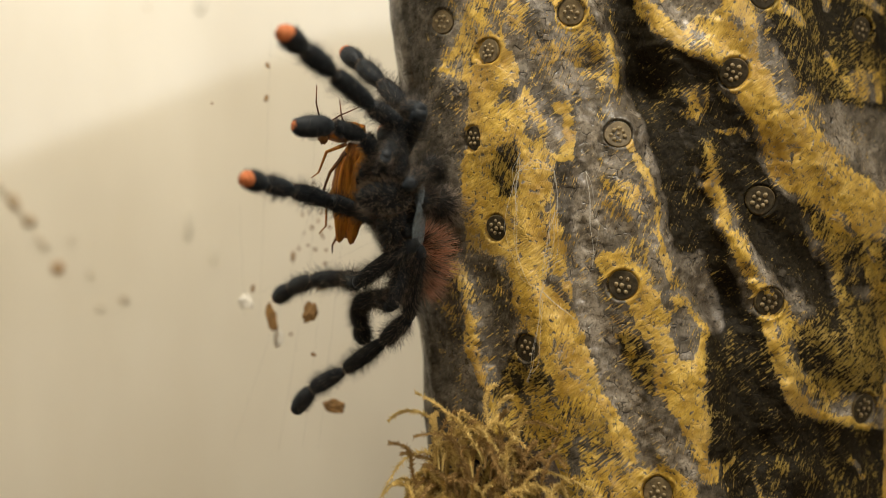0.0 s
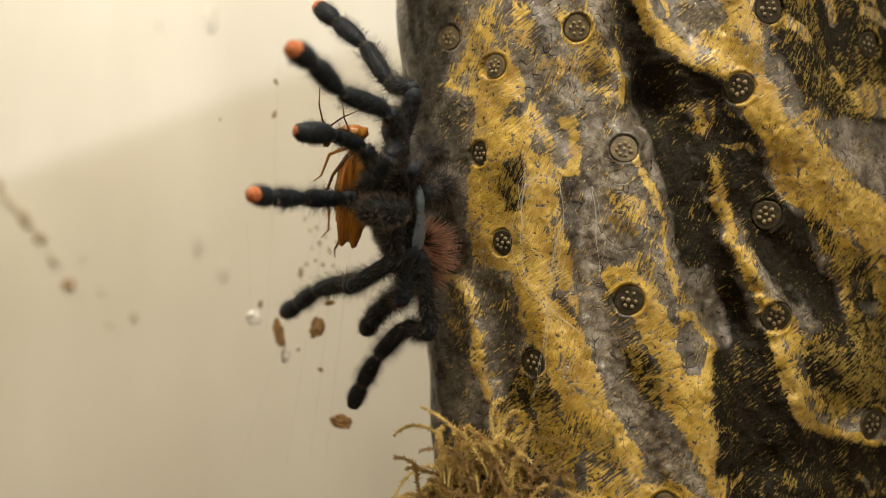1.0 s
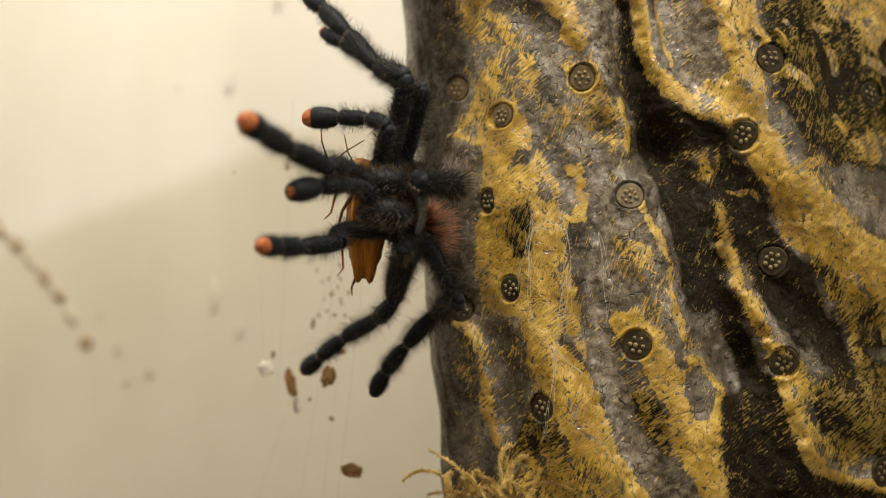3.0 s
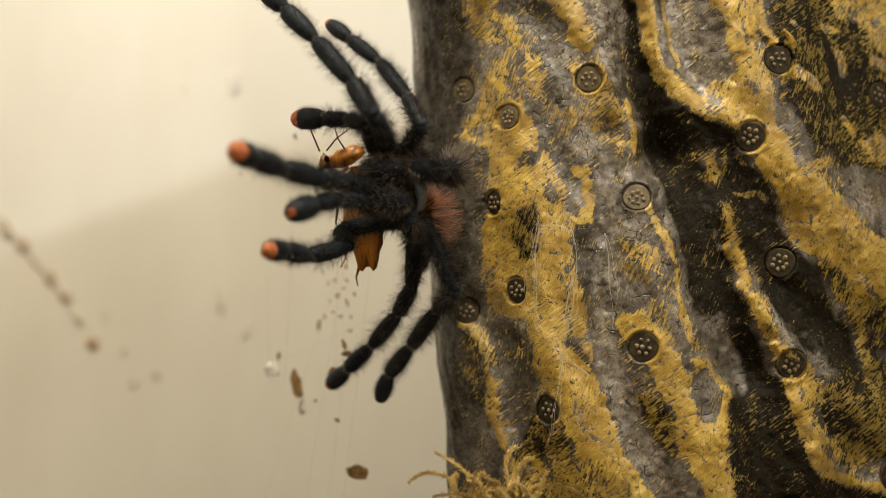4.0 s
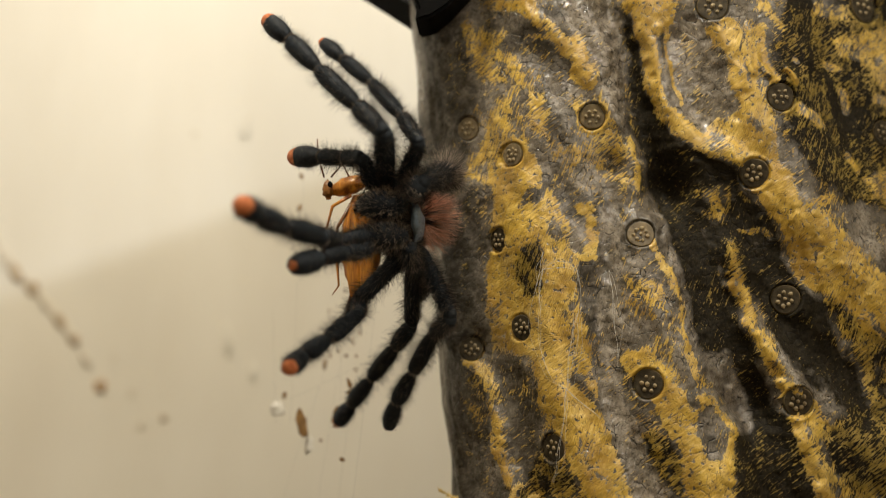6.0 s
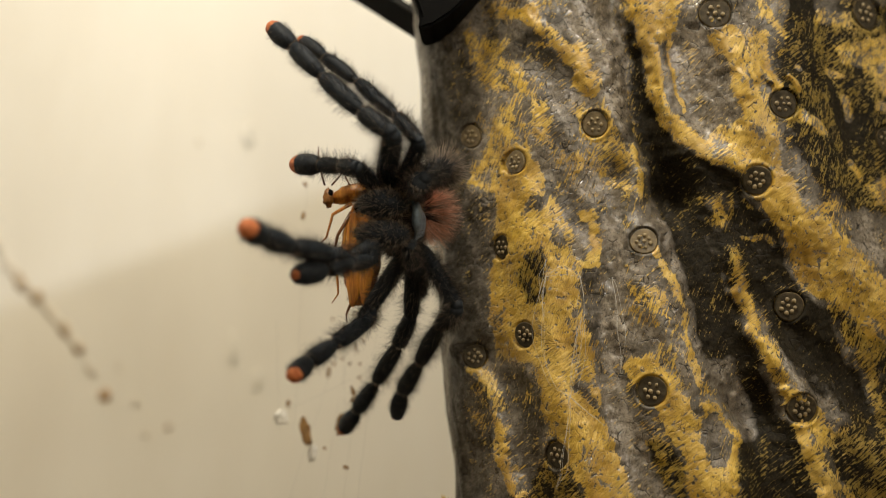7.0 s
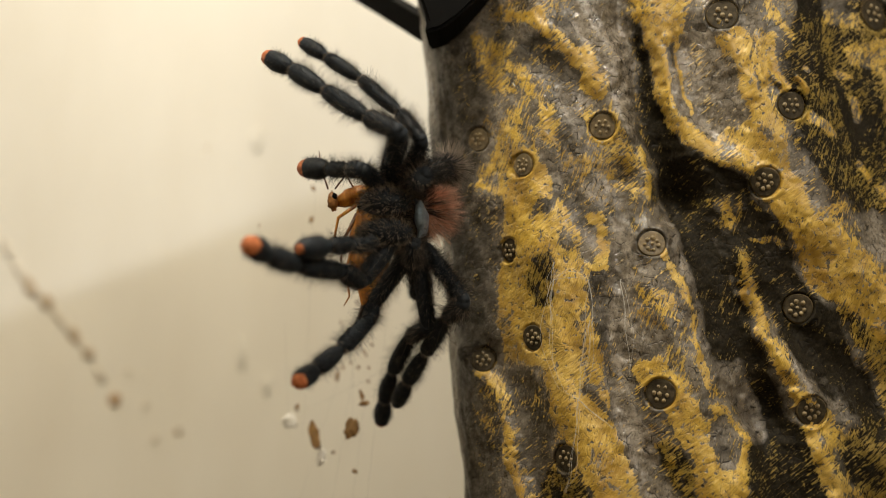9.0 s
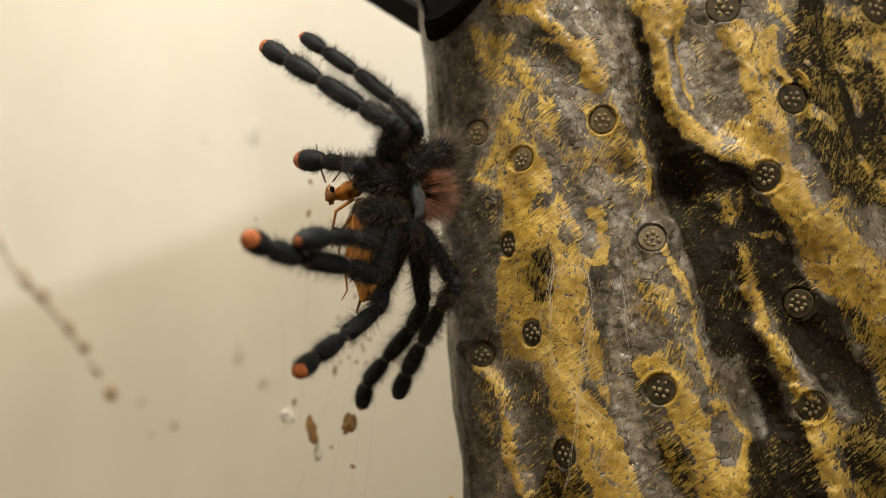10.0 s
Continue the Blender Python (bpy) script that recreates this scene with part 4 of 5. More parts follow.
def moss_clump(name, m, stems, reach, seed, mat, label, turn=(0.0, 6.28), sag=1.5):
    """Dry feather moss: arching stems set with small pointed leaves."""
    rng = np.random.default_rng(seed)
    top = thing(name, label, "moss", "moss at the trunk's foot", m)
    for mat_i, count in ((mat, stems), (MOSS_B if mat is MOSS_A else MOSS_A, stems // 3)):
        g = Geo()
        for _ in range(count):
            a = rng.uniform(*turn)
            out, high = rng.uniform(0.2, 1.0) * reach, rng.uniform(0.6, 1.25) * reach
            droop = rng.uniform(0.3 * (sag > 2), 1.0) * sag * out
            u = np.linspace(0, 1, 14)
            base = np.array([rng.uniform(-0.5, 0.5) * reach, rng.uniform(-0.25, 0.25) * reach, rng.uniform(-0.3, 0.0) * reach])
            side = rng.uniform(-0.5, 0.5) * reach
            kink = rng.normal(size=(4, 3)) * reach * 0.06
            p = base + np.stack([np.cos(a) * out * u ** 1.4 - np.sin(a) * side * u * u, 0.45 * (np.sin(a) * out * u ** 1.4 + np.cos(a) * side * u * u), high * (1.7 * u - 0.7 * u * u) - droop * u ** 2.6], 1)
            p += np.stack([np.interp(u * 3, np.arange(4), kink[:, c]) for c in range(3)], 1)
            v, f = tube(p, 0.00024 * (1.2 - u * 0.7), 5)
            g.add(v, f)
            k = 170
            uu = np.linspace(0.12, 1.0, k)
            root = np.stack([np.interp(uu, u, p[:, c]) for c in range(3)], 1)
            tan = np.stack([np.interp(uu, u, np.gradient(p[:, c])) for c in range(3)], 1)
            tan /= np.linalg.norm(tan, axis=1)[:, None] + 1e-9
            spin = np.arange(k) * 2.4 + rng.uniform(0, 6)
            e1 = np.cross(tan, [0.3, 0.9, 0.2])
            e1 /= np.linalg.norm(e1, axis=1)[:, None] + 1e-9
            e2 = np.cross(tan, e1)
            d = tan * 0.75 + e1 * np.cos(spin)[:, None] + e2 * np.sin(spin)[:, None] + rng.normal(size=(k, 3)) * 0.25
            hv, hf = hairs(root, d, rng.uniform(0.0008, 0.0018, k) * (1.2 - 0.5 * uu), 0.00015, rng)
            g.add(hv, hf)
        part("frond", g.mesh("frond", [mat_i], False), top)
    return top


for mx, my, mz, n, reach, seed, mat in (
    (0.003, 0.286, 0.069, 11, 0.017, 1, MOSS_A), (0.008, 0.284, 0.071, 13, 0.018, 2, MOSS_A), (0.012, 0.283, 0.065, 13, 0.016, 3, MOSS_B),
    (0.000, 0.286, 0.060, 10, 0.013, 4, MOSS_B), (0.019, 0.282, 0.060, 12, 0.015, 5, MOSS_A), (0.003, 0.280, 0.056, 15, 0.016, 6, MOSS_A),
    (0.009, 0.279, 0.056, 17, 0.016, 7, MOSS_A), (0.025, 0.282, 0.050, 10, 0.014, 8, MOSS_B),
):
    moss_clump("moss_clump", pose(mx, my, mz), n, reach, seed, mat, "dry golden brown feather moss at the trunk's foot")
moss_clump("moss_clump", pose(-0.0015, 0.2845, 0.062), 9, 0.012, 31, MOSS_A, "dry moss with long drooping stems at the trunk's foot", (2.7, 3.5), 3.6)


def moss_mound():
    v, f = blob((0.017, 0.289, 0.022), (0.018, 0.012, 0.046), 4, 0.3, 30, 20, 4.0)
    # dark soil colour stands in for shade in the gaps between stems
    me = mesh_of("moss_mound", v, f, [SOIL])
    return tagged(new("moss_mound", me), "matted moss mound on the soil, darkened as shade between stems", "moss")


moss_mound()

# ---- silk with hanging scraps ----


def web():
    top = thing("silk_web", "thin silk web holding scraps and droppings", "spider web")
    rng = random.Random(8)

    def thread(a, b, sag=0.0, r=0.00004):
        u = np.linspace(0, 1, 9)[:, None]
        p = np.array(a) * (1 - u) + np.array(b) * u
        p[:, 2] -= sag * 4 * (u * (1 - u))[:, 0]
        v, f = tube(p, [r] * 9, 4)
        part("thread", mesh_of("thread", v, f, [SILK]), top, "fine pale silk thread")

    def scrap(x, y, z, rx, rz, mat, name="scrap"):
        v, f = blob((0, 0, 0), (rx, rx * 0.4, rz), rng.random() * 20, 0.6, 14, 10, 1.7)
        a = rng.uniform(-0.5, 0.5)
        c, s = math.cos(a), math.sin(a)
        v = np.stack([v[:, 0] * c - v[:, 2] * s + x, v[:, 1] + y, v[:, 0] * s + v[:, 2] * c + z], 1)
        part(name, mesh_of(name, v, f, [mat], smooth=False), top)

    scrap(-0.0566, 0.3500, 0.1049, 0.00195, 0.00227, PALE_FLAKE)
    scrap(-0.0478, 0.3400, 0.1008, 0.00142, 0.00347, FLAKE)
    scrap(-0.0465, 0.3440, 0.0944, 0.00128, 0.00224, PALE_FLAKE)
    scrap(-0.0361, 0.3300, 0.1026, 0.00184, 0.00276, FLAKE)
    scrap(-0.0436, 0.3540, 0.1178, 0.00049, 0.00164, FLAKE)
    scrap(-0.0547, 0.3500, 0.1086, 0.00049, 0.00097, FLAKE)
    scrap(-0.0339, 0.3350, 0.1118, 0.00062, 0.00140, FLAKE)
    scrap(-0.0353, 0.3310, 0.0913, 0.00077, 0.00046, FLAKE)
    scrap(-0.0494, 0.3400, 0.1621, 0.00063, 0.00095, FLAKE)
    scrap(-0.0490, 0.3400, 0.1713, 0.00047, 0.00079, FLAKE)
    scrap(-0.0366, 0.3450, 0.1388, 0.00032, 0.00064, FLAKE)
    scrap(-0.0377, 0.3400, 0.1210, 0.00032, 0.00047, FLAKE)
    scrap(-0.0340, 0.3400, 0.1242, 0.00032, 0.00047, FLAKE)
    scrap(-0.0327, 0.3400, 0.1197, 0.00032, 0.00047, FLAKE)
    scrap(-0.0342, 0.3400, 0.1340, 0.00032, 0.00063, FLAKE)
    scrap(-0.0425, 0.3400, 0.0962, 0.00047, 0.00047, FLAKE)
    scrap(-0.0326, 0.3300, 0.1096, 0.00138, 0.00061, FLAKE)
    scrap(-0.0646, 0.3400, 0.1607, 0.00032, 0.00032, FLAKE)
    scrap(-0.0475, 0.3430, 0.0976, 0.00127, 0.00064, PALE_FLAKE)
    scrap(-0.0404, 0.3500, 0.1298, 0.00032, 0.00049, FLAKE)
    scrap(-0.0386, 0.3500, 0.1306, 0.00032, 0.00049, FLAKE)
    scrap(-0.0377, 0.3500, 0.1262, 0.00049, 0.00065, FLAKE)
    scrap(-0.0346, 0.3450, 0.1303, 0.00032, 0.00064, FLAKE)
    scrap(-0.0341, 0.3450, 0.1234, 0.00032, 0.00048, FLAKE)
    scrap(-0.0362, 0.3450, 0.1199, 0.00048, 0.00048, FLAKE)
    scrap(-0.0334, 0.3450, 0.1159, 0.00048, 0.00048, FLAKE)
    scrap(-0.0420, 0.3500, 0.1331, 0.00032, 0.00049, FLAKE)
    scrap(-0.0399, 0.3500, 0.1246, 0.00032, 0.00032, FLAKE)
    scrap(-0.0353, 0.3450, 0.1279, 0.00032, 0.00048, FLAKE)
    scrap(-0.0317, 0.3400, 0.1261, 0.00032, 0.00063, FLAKE)
    scrap(-0.0417, 0.3520, 0.1201, 0.00033, 0.00065, FLAKE)
    scrap(-0.0292, 0.3300, 0.0774, 0.00260, 0.00199, FLAKE)
    thread((-0.0239, 0.3300, 0.1678), (-0.0622, 0.3600, 0.0610), 0.001)
    thread((-0.0336, 0.3350, 0.1384), (-0.0465, 0.3450, 0.0632), 0.001)
    thread((-0.0229, 0.3200, 0.1553), (-0.0339, 0.3300, 0.0653), 0.001)
    thread((-0.0479, 0.3400, 0.1828), (-0.0520, 0.3450, 0.1007), 0.001)
    thread((-0.0585, 0.3500, 0.1331), (-0.0570, 0.3500, 0.1005), 0.001)
    thread((-0.0355, 0.3350, 0.1607), (-0.0359, 0.3300, 0.1011), 0.001)
    thread((-0.0024, 0.2970, 0.1295), (-0.0547, 0.3500, 0.1070), 0.001)
    thread((-0.0494, 0.3400, 0.1746), (-0.0114, 0.3050, 0.1603), 0.001)
    thread((-0.0332, 0.3350, 0.1103), (-0.0388, 0.3350, 0.0646), 0.001)


web()


def trunk_silk():
    top = thing("silk_strands", "stray silk strands stretched over the painted trunk", "spider web")
    rng = np.random.default_rng(17)
    for pts in (
        ((0.0180, 0.2908, 0.1387), (0.0172, 0.2908, 0.1262), (0.0185, 0.2908, 0.1132), (0.0236, 0.2908, 0.1098)),
        ((0.0267, 0.2908, 0.1386), (0.0276, 0.2908, 0.1262), (0.0244, 0.2908, 0.1132), (0.0236, 0.2908, 0.1098)),
        ((0.0180, 0.2908, 0.1387), (0.0226, 0.2908, 0.1414), (0.0267, 0.2908, 0.1386)),
        ((0.0236, 0.2908, 0.1098), (0.0215, 0.2908, 0.0949), (0.0201, 0.2908, 0.0881)),
        ((0.0266, 0.2908, 0.1289), (0.0251, 0.2908, 0.1207), (0.0236, 0.2908, 0.1098)),
        ((0.0343, 0.2908, 0.1386), (0.0355, 0.2908, 0.1262), (0.0360, 0.2908, 0.1152)),
        ((0.0236, 0.2908, 0.1098), (0.0317, 0.2908, 0.1030)),
        ((0.0184, 0.2908, 0.1429), (0.0163, 0.2908, 0.1345), (0.0179, 0.2908, 0.1290)),
    ):
        for again in range(3):
            p = np.array(pts, float)
            p[1:-1] += rng.normal(size=p[1:-1].shape) * (0.0, 0.0008, 0.0016)[again] * np.array([1, 0.2, 1])
            for _ in range(3):
                q = np.repeat(p, 2, 0)
                q[1:-1:2], q[2:-1:2] = 0.75 * p[:-1] + 0.25 * p[1:], 0.25 * p[:-1] + 0.75 * p[1:]
                p = q
            p[:, 0] += 0.00022 * np.sin(np.arange(len(p)) * 0.7 + len(top.children))
            v, f = tube(p, np.linspace(0.00005, 0.00002, len(p)), 4)
            part("strand", mesh_of("strand", v, f, [SILK_WHITE]), top)


trunk_silk()

# ---- the tarantula ----


def limb(length, r0, r1, seed, mats, kind, shaggy=1.0, pad=0.70):
    """One leg segment along +z: a swollen tube with blunt ends, bristles; the last one ends in the toe pad."""
    rng = np.random.default_rng(seed)
    g = Geo()
    u = np.array([-0.03, 0.0, 0.04, 0.10, 0.22, 0.38, 0.55, 0.72, 0.86, 0.94, 0.985, 1.02])
    swell = {
        "femur": (0.50, 0.78, 0.92, 1.00, 1.06, 1.09, 1.08, 1.05, 1.01, 0.95, 0.84, 0.60),
        "patella": (0.50, 0.76, 0.88, 0.96, 1.04, 1.09, 1.12, 1.12, 1.08, 0.98, 0.80, 0.48),
        "tibia": (0.36, 0.54, 0.70, 0.86, 1.02, 1.10, 1.12, 1.12, 1.06, 0.90, 0.62, 0.34),
        "metatarsus": (0.30, 0.44, 0.58, 0.76, 1.02, 1.19, 1.27, 1.28, 1.18, 0.96, 0.62, 0.32),
        "tarsus": (0.28, 0.44, 0.64, 0.88, 1.13, 1.25, 1.27, 1.20, 1.04, 0.84, 0.60, 0.22),
    }[kind]
    rad = (r0 + (r1 - r0) * np.clip(u, 0, 1)) * np.array(swell)
    pts = np.stack([0 * u, 0 * u, u * length], 1)
    pts[:, 0] += 0.12 * r0 * np.sin(u * 3.1)
    v, f = tube(pts, rad, 16)
    v += rng.normal(size=v.shape) * r0 * 0.03
    g.add(v, f, 0)
    # short velvet, then long bristles
    for count, lo, hi, w, lean, index in ((900, 0.0003, 0.0009, 0.00005, 0.8, 0), (520 * shaggy, 0.0010, 0.0042, 0.000026, 0.5, 1), ((240 if kind in ("femur", "patella") else 70) * shaggy, 0.0008, 0.0030, 0.00003, 0.6, 2)):
        count = int(count * length / 0.012)
        t = rng.uniform(0.07, 0.93 if kind != "tarsus" or index == 0 else 0.72, count)
        a = rng.uniform(0, 2 * math.pi, count)
        rr = np.interp(t, u, rad)
        d = np.stack([np.cos(a), np.sin(a), 0 * a], 1)
        root = d * rr[:, None] * 0.95
        root[:, 2] = t * length
        d = d + rng.normal(size=d.shape) * 0.25
        d[:, 2] += lean
        scale = {"tarsus": 0.45, "metatarsus": 0.75}.get(kind, 1.0)
        hv, hf = hairs(root, d, rng.uniform(lo, hi, count) * scale, w, rng)
        g.add(hv, hf, index)
    if shaggy > 2.2 and kind == "metatarsus":
        count = 380
        t, a = rng.uniform(0.3, 1.0, count), rng.uniform(0, 2 * math.pi, count)
        d = np.stack([np.cos(a), np.sin(a), 0 * a], 1)
        root = d * np.interp(t, u, rad)[:, None]
        root[:, 2] = t * length
        hv, hf = hairs(root, d + rng.normal(size=d.shape) * 0.25 + (0, 0, 0.6), rng.uniform(0.0025, 0.0060, count), 0.000045, rng)
        g.add(hv, hf, 2)
    if kind in ("patella", "tibia", "metatarsus"):
        count = 90
        t, a = rng.uniform(0.92, 1.0, count), rng.uniform(0, 2 * math.pi, count)
        d = np.stack([np.cos(a), np.sin(a), 0 * a], 1)
        root = d * np.interp(t, u, rad)[:, None]
        root[:, 2] = t * length
        d[:, 2] += 0.9
        hv, hf = hairs(root, d, rng.uniform(0.0004, 0.0010, count), 0.00006, rng)
        g.add(hv, hf, 2)
    me = g.mesh(kind, mats)
    if kind == "tarsus":
        co = np.concatenate(g.v)
        toe = np.clip(0.5 + 6 * (co[:, 2] / length + 0.05 * co[:, 0] / r0 - pad), 0, 1)
        me.attributes.new("toe", "FLOAT", "POINT").data.foreach_set("value", toe.astype(np.float32))
    return me


LEG_PARTS, LEG_SPLIT = ("femur", "patella", "tibia", "metatarsus", "tarsus"), (0.31, 0.15, 0.22, 0.18, 0.14)
PALP_PARTS, PALP_SPLIT = ("femur", "patella", "tibia", "tarsus"), (0.33, 0.18, 0.22, 0.27)


def ellipsoid_hairs(g, c, r, count, lo, hi, width, index, rng, bias=(0, 0, 0), tufts=0):
    d = rng.normal(size=(count, 3))
    if tufts:
        d = (d / np.linalg.norm(d, axis=1)[:, None])[rng.integers(0, tufts, count)] + rng.normal(size=d.shape) * 0.07
    d /= np.linalg.norm(d, axis=1)[:, None]
    root = np.array(c) + d * np.array(r) * 0.97
    out = d / np.array(r)
    out /= np.linalg.norm(out, axis=1)[:, None]
    out = out + np.array(bias) + rng.normal(size=out.shape) * 0.2
    hv, hf = hairs(root, out, rng.uniform(lo, hi, len(d)), width, rng)
    g.add(hv, hf, index)


def tarantula():
    top = thing("tarantula", "black pink-toed tarantula with salmon-haired abdomen feeding", "spider")
    rng = np.random.default_rng(21)
    # carapace: a low shield whose back faces the trunk
    g = Geo()
    v, f = blob((0.0043, 0.004, 0.0018), (0.0011, 0.0102, 0.0086), 2, 0.10, 28, 20)
    v[:, 0] -= 30 * (v[:, 2] - 0.001) ** 2 + 0.55 * np.clip(v[:, 2] - 0.002, 0, None)
    g.add(v, f)
    v, f = blob((0.0040, -0.0042, 0.0005), (0.0013, 0.0040, 0.0036), 4, 0.12, 18, 12)
    g.add(v, f)
    ellipsoid_hairs(g, (0.0030, 0.004, 0.0010), (0.0016, 0.0102, 0.0072), 500, 0.0006, 0.0018, 0.00004, 1, rng)
    part("carapace", g.mesh("carapace", [CARAPACE, HAIR_PALE]), top, "blue-grey carapace")
    g = Geo()
    v, f = blob((-0.0020, 0.004, 0.0018), (0.0046, 0.0100, 0.0098), 3, 0.2, 24, 16)
    g.add(v, f)
    ellipsoid_hairs(g, (-0.0020, 0.004, 0.0018), (0.0046, 0.0100, 0.0098), 2600, 0.001, 0.0026, 0.00005, 1, rng)
    ellipsoid_hairs(g, (-0.0020, 0.004, 0.0018), (0.0046, 0.0100, 0.0098), 1300, 0.0010, 0.0026, 0.00005, 2, rng)
    part("sternum", g.mesh("sternum", [FUR, HAIR, HAIR_PALE]), top, "black hairy underside")
    for s in (-1, 1):
        g = Geo()
        c, r = (-0.0040, -0.0065, 0.0036 * s), (0.0062, 0.0046, 0.0034)
        v, f = blob(c, r, 5 + s, 0.12, 20, 14)
        g.add(v, f)
        ellipsoid_hairs(g, c, r, 500, 0.0006, 0.002, 0.00005, 1, rng, (-0.4, -0.2, 0))
        ellipsoid_hairs(g, c, r, 800, 0.0008, 0.0024, 0.00005, 2, rng, (-0.6, -0.2, 0.1))
        part("chelicera", g.mesh("chelicera", [FUR, HAIR, HAIR_PALE]), top, "black furry jaw")
        pts = [(-0.0088, -0.0066, 0.0034 * s), (-0.0102, -0.0060, 0.0026 * s), (-0.0104, -0.0040, 0.0018 * s)]
        v, f = tube(pts, [0.0009, 0.0006, 0.0001], 8)
        part("fang", mesh_of("fang", v, f, [BLACK]), top)
    g = Geo()
    c, r = (0.0044, 0.0180, 0.0), (0.0028, 0.0076, 0.0038)
    v, f = blob(c, r, 9, 0.1, 28, 20)
    g.add(v, f)
    ellipsoid_hairs(g, c, r, 1800, 0.0015, 0.0036, 0.00006, 0, rng, (0.6, -0.2, -0.1))
    ellipsoid_hairs(g, c, r, 1100, 0.0040, 0.0084, 0.00008, 1, rng, (0.85, -0.2, -0.2), tufts=120)
    ellipsoid_hairs(g, c, r, 420, 0.0045, 0.0092, 0.00006, 2, rng, (0.8, -0.2, -0.1), tufts=90)
    belly = part("abdomen", g.mesh("abdomen", [ABDOMEN, ORANGE_HAIR, HAIR_PALE]), top, "dark red abdomen with long salmon hairs")
    return top, belly


def spider_legs(top):
    """Femur as the limb's root, the other segments under it; gives each chain with its lengths."""
    made = []
    for k, (kind, hip, length, thick, pad) in enumerate((
        ("leg", (-4, 0, 10), 0.071, 0.00195, 0.80),
        ("leg", (-1, 5, 9), 0.074, 0.0015, 0.88),
        ("palp", (-6, -3, 8), 0.036, 0.0018, 0.74),
        ("leg", (1, 6, 8), 0.042, 0.0024, 0.9),
        ("leg", (-1, -2, -2), 0.06, 0.0020, 0.80),
        ("palp", (-6, -3, -4), 0.036, 0.0018, 1.0),
        ("leg", (2, 2, -6), 0.061, 0.0018, 0.84),
        ("leg", (3, 5, -7), 0.062, 0.0018, 0.88),
        ("leg", (4, 8, -6), 0.064, 0.0017, 0.97),
        ("leg", (1, 11, -4), 0.045, 0.0018, 0.95),
    )):
        names, split = (LEG_PARTS, LEG_SPLIT) if kind == "leg" else (PALP_PARTS, PALP_SPLIT)
        chain = []
        for i, (name, s) in enumerate(zip(names, split)):
            r = thick * (1.06 - 0.05 * i)
            if kind != "leg":
                r = thick * (0.95, 0.92, 0.9, 1.15)[i]
            elif name == "tarsus":
                r = thick * 0.98
            me = limb(length * s, r, r * 0.97, 40 + k * 7 + i, [FUR, HAIR, HAIR_PALE], name, {3: 2.4, 8: 1.5, 9: 2.0}.get(k, 1.0 if kind == "leg" else 0.9), pad)
            if i == 0:
                root = part("leg" if kind == "leg" else "pedipalp", me, top, "black furry limb with an orange toe")
                chain.append(root)
            else:
                chain.append(part(name, me, chain[0], "black tarsus with orange-pink toe pad" if name == "tarsus" else ""))
        made.append((chain, Vector(hip) / 1000, [length * s for s in split]))
    return made


SPIDER, BELLY = tarantula()
LEG_CHAINS = spider_legs(SPIDER)

# ---- the cockroach ----


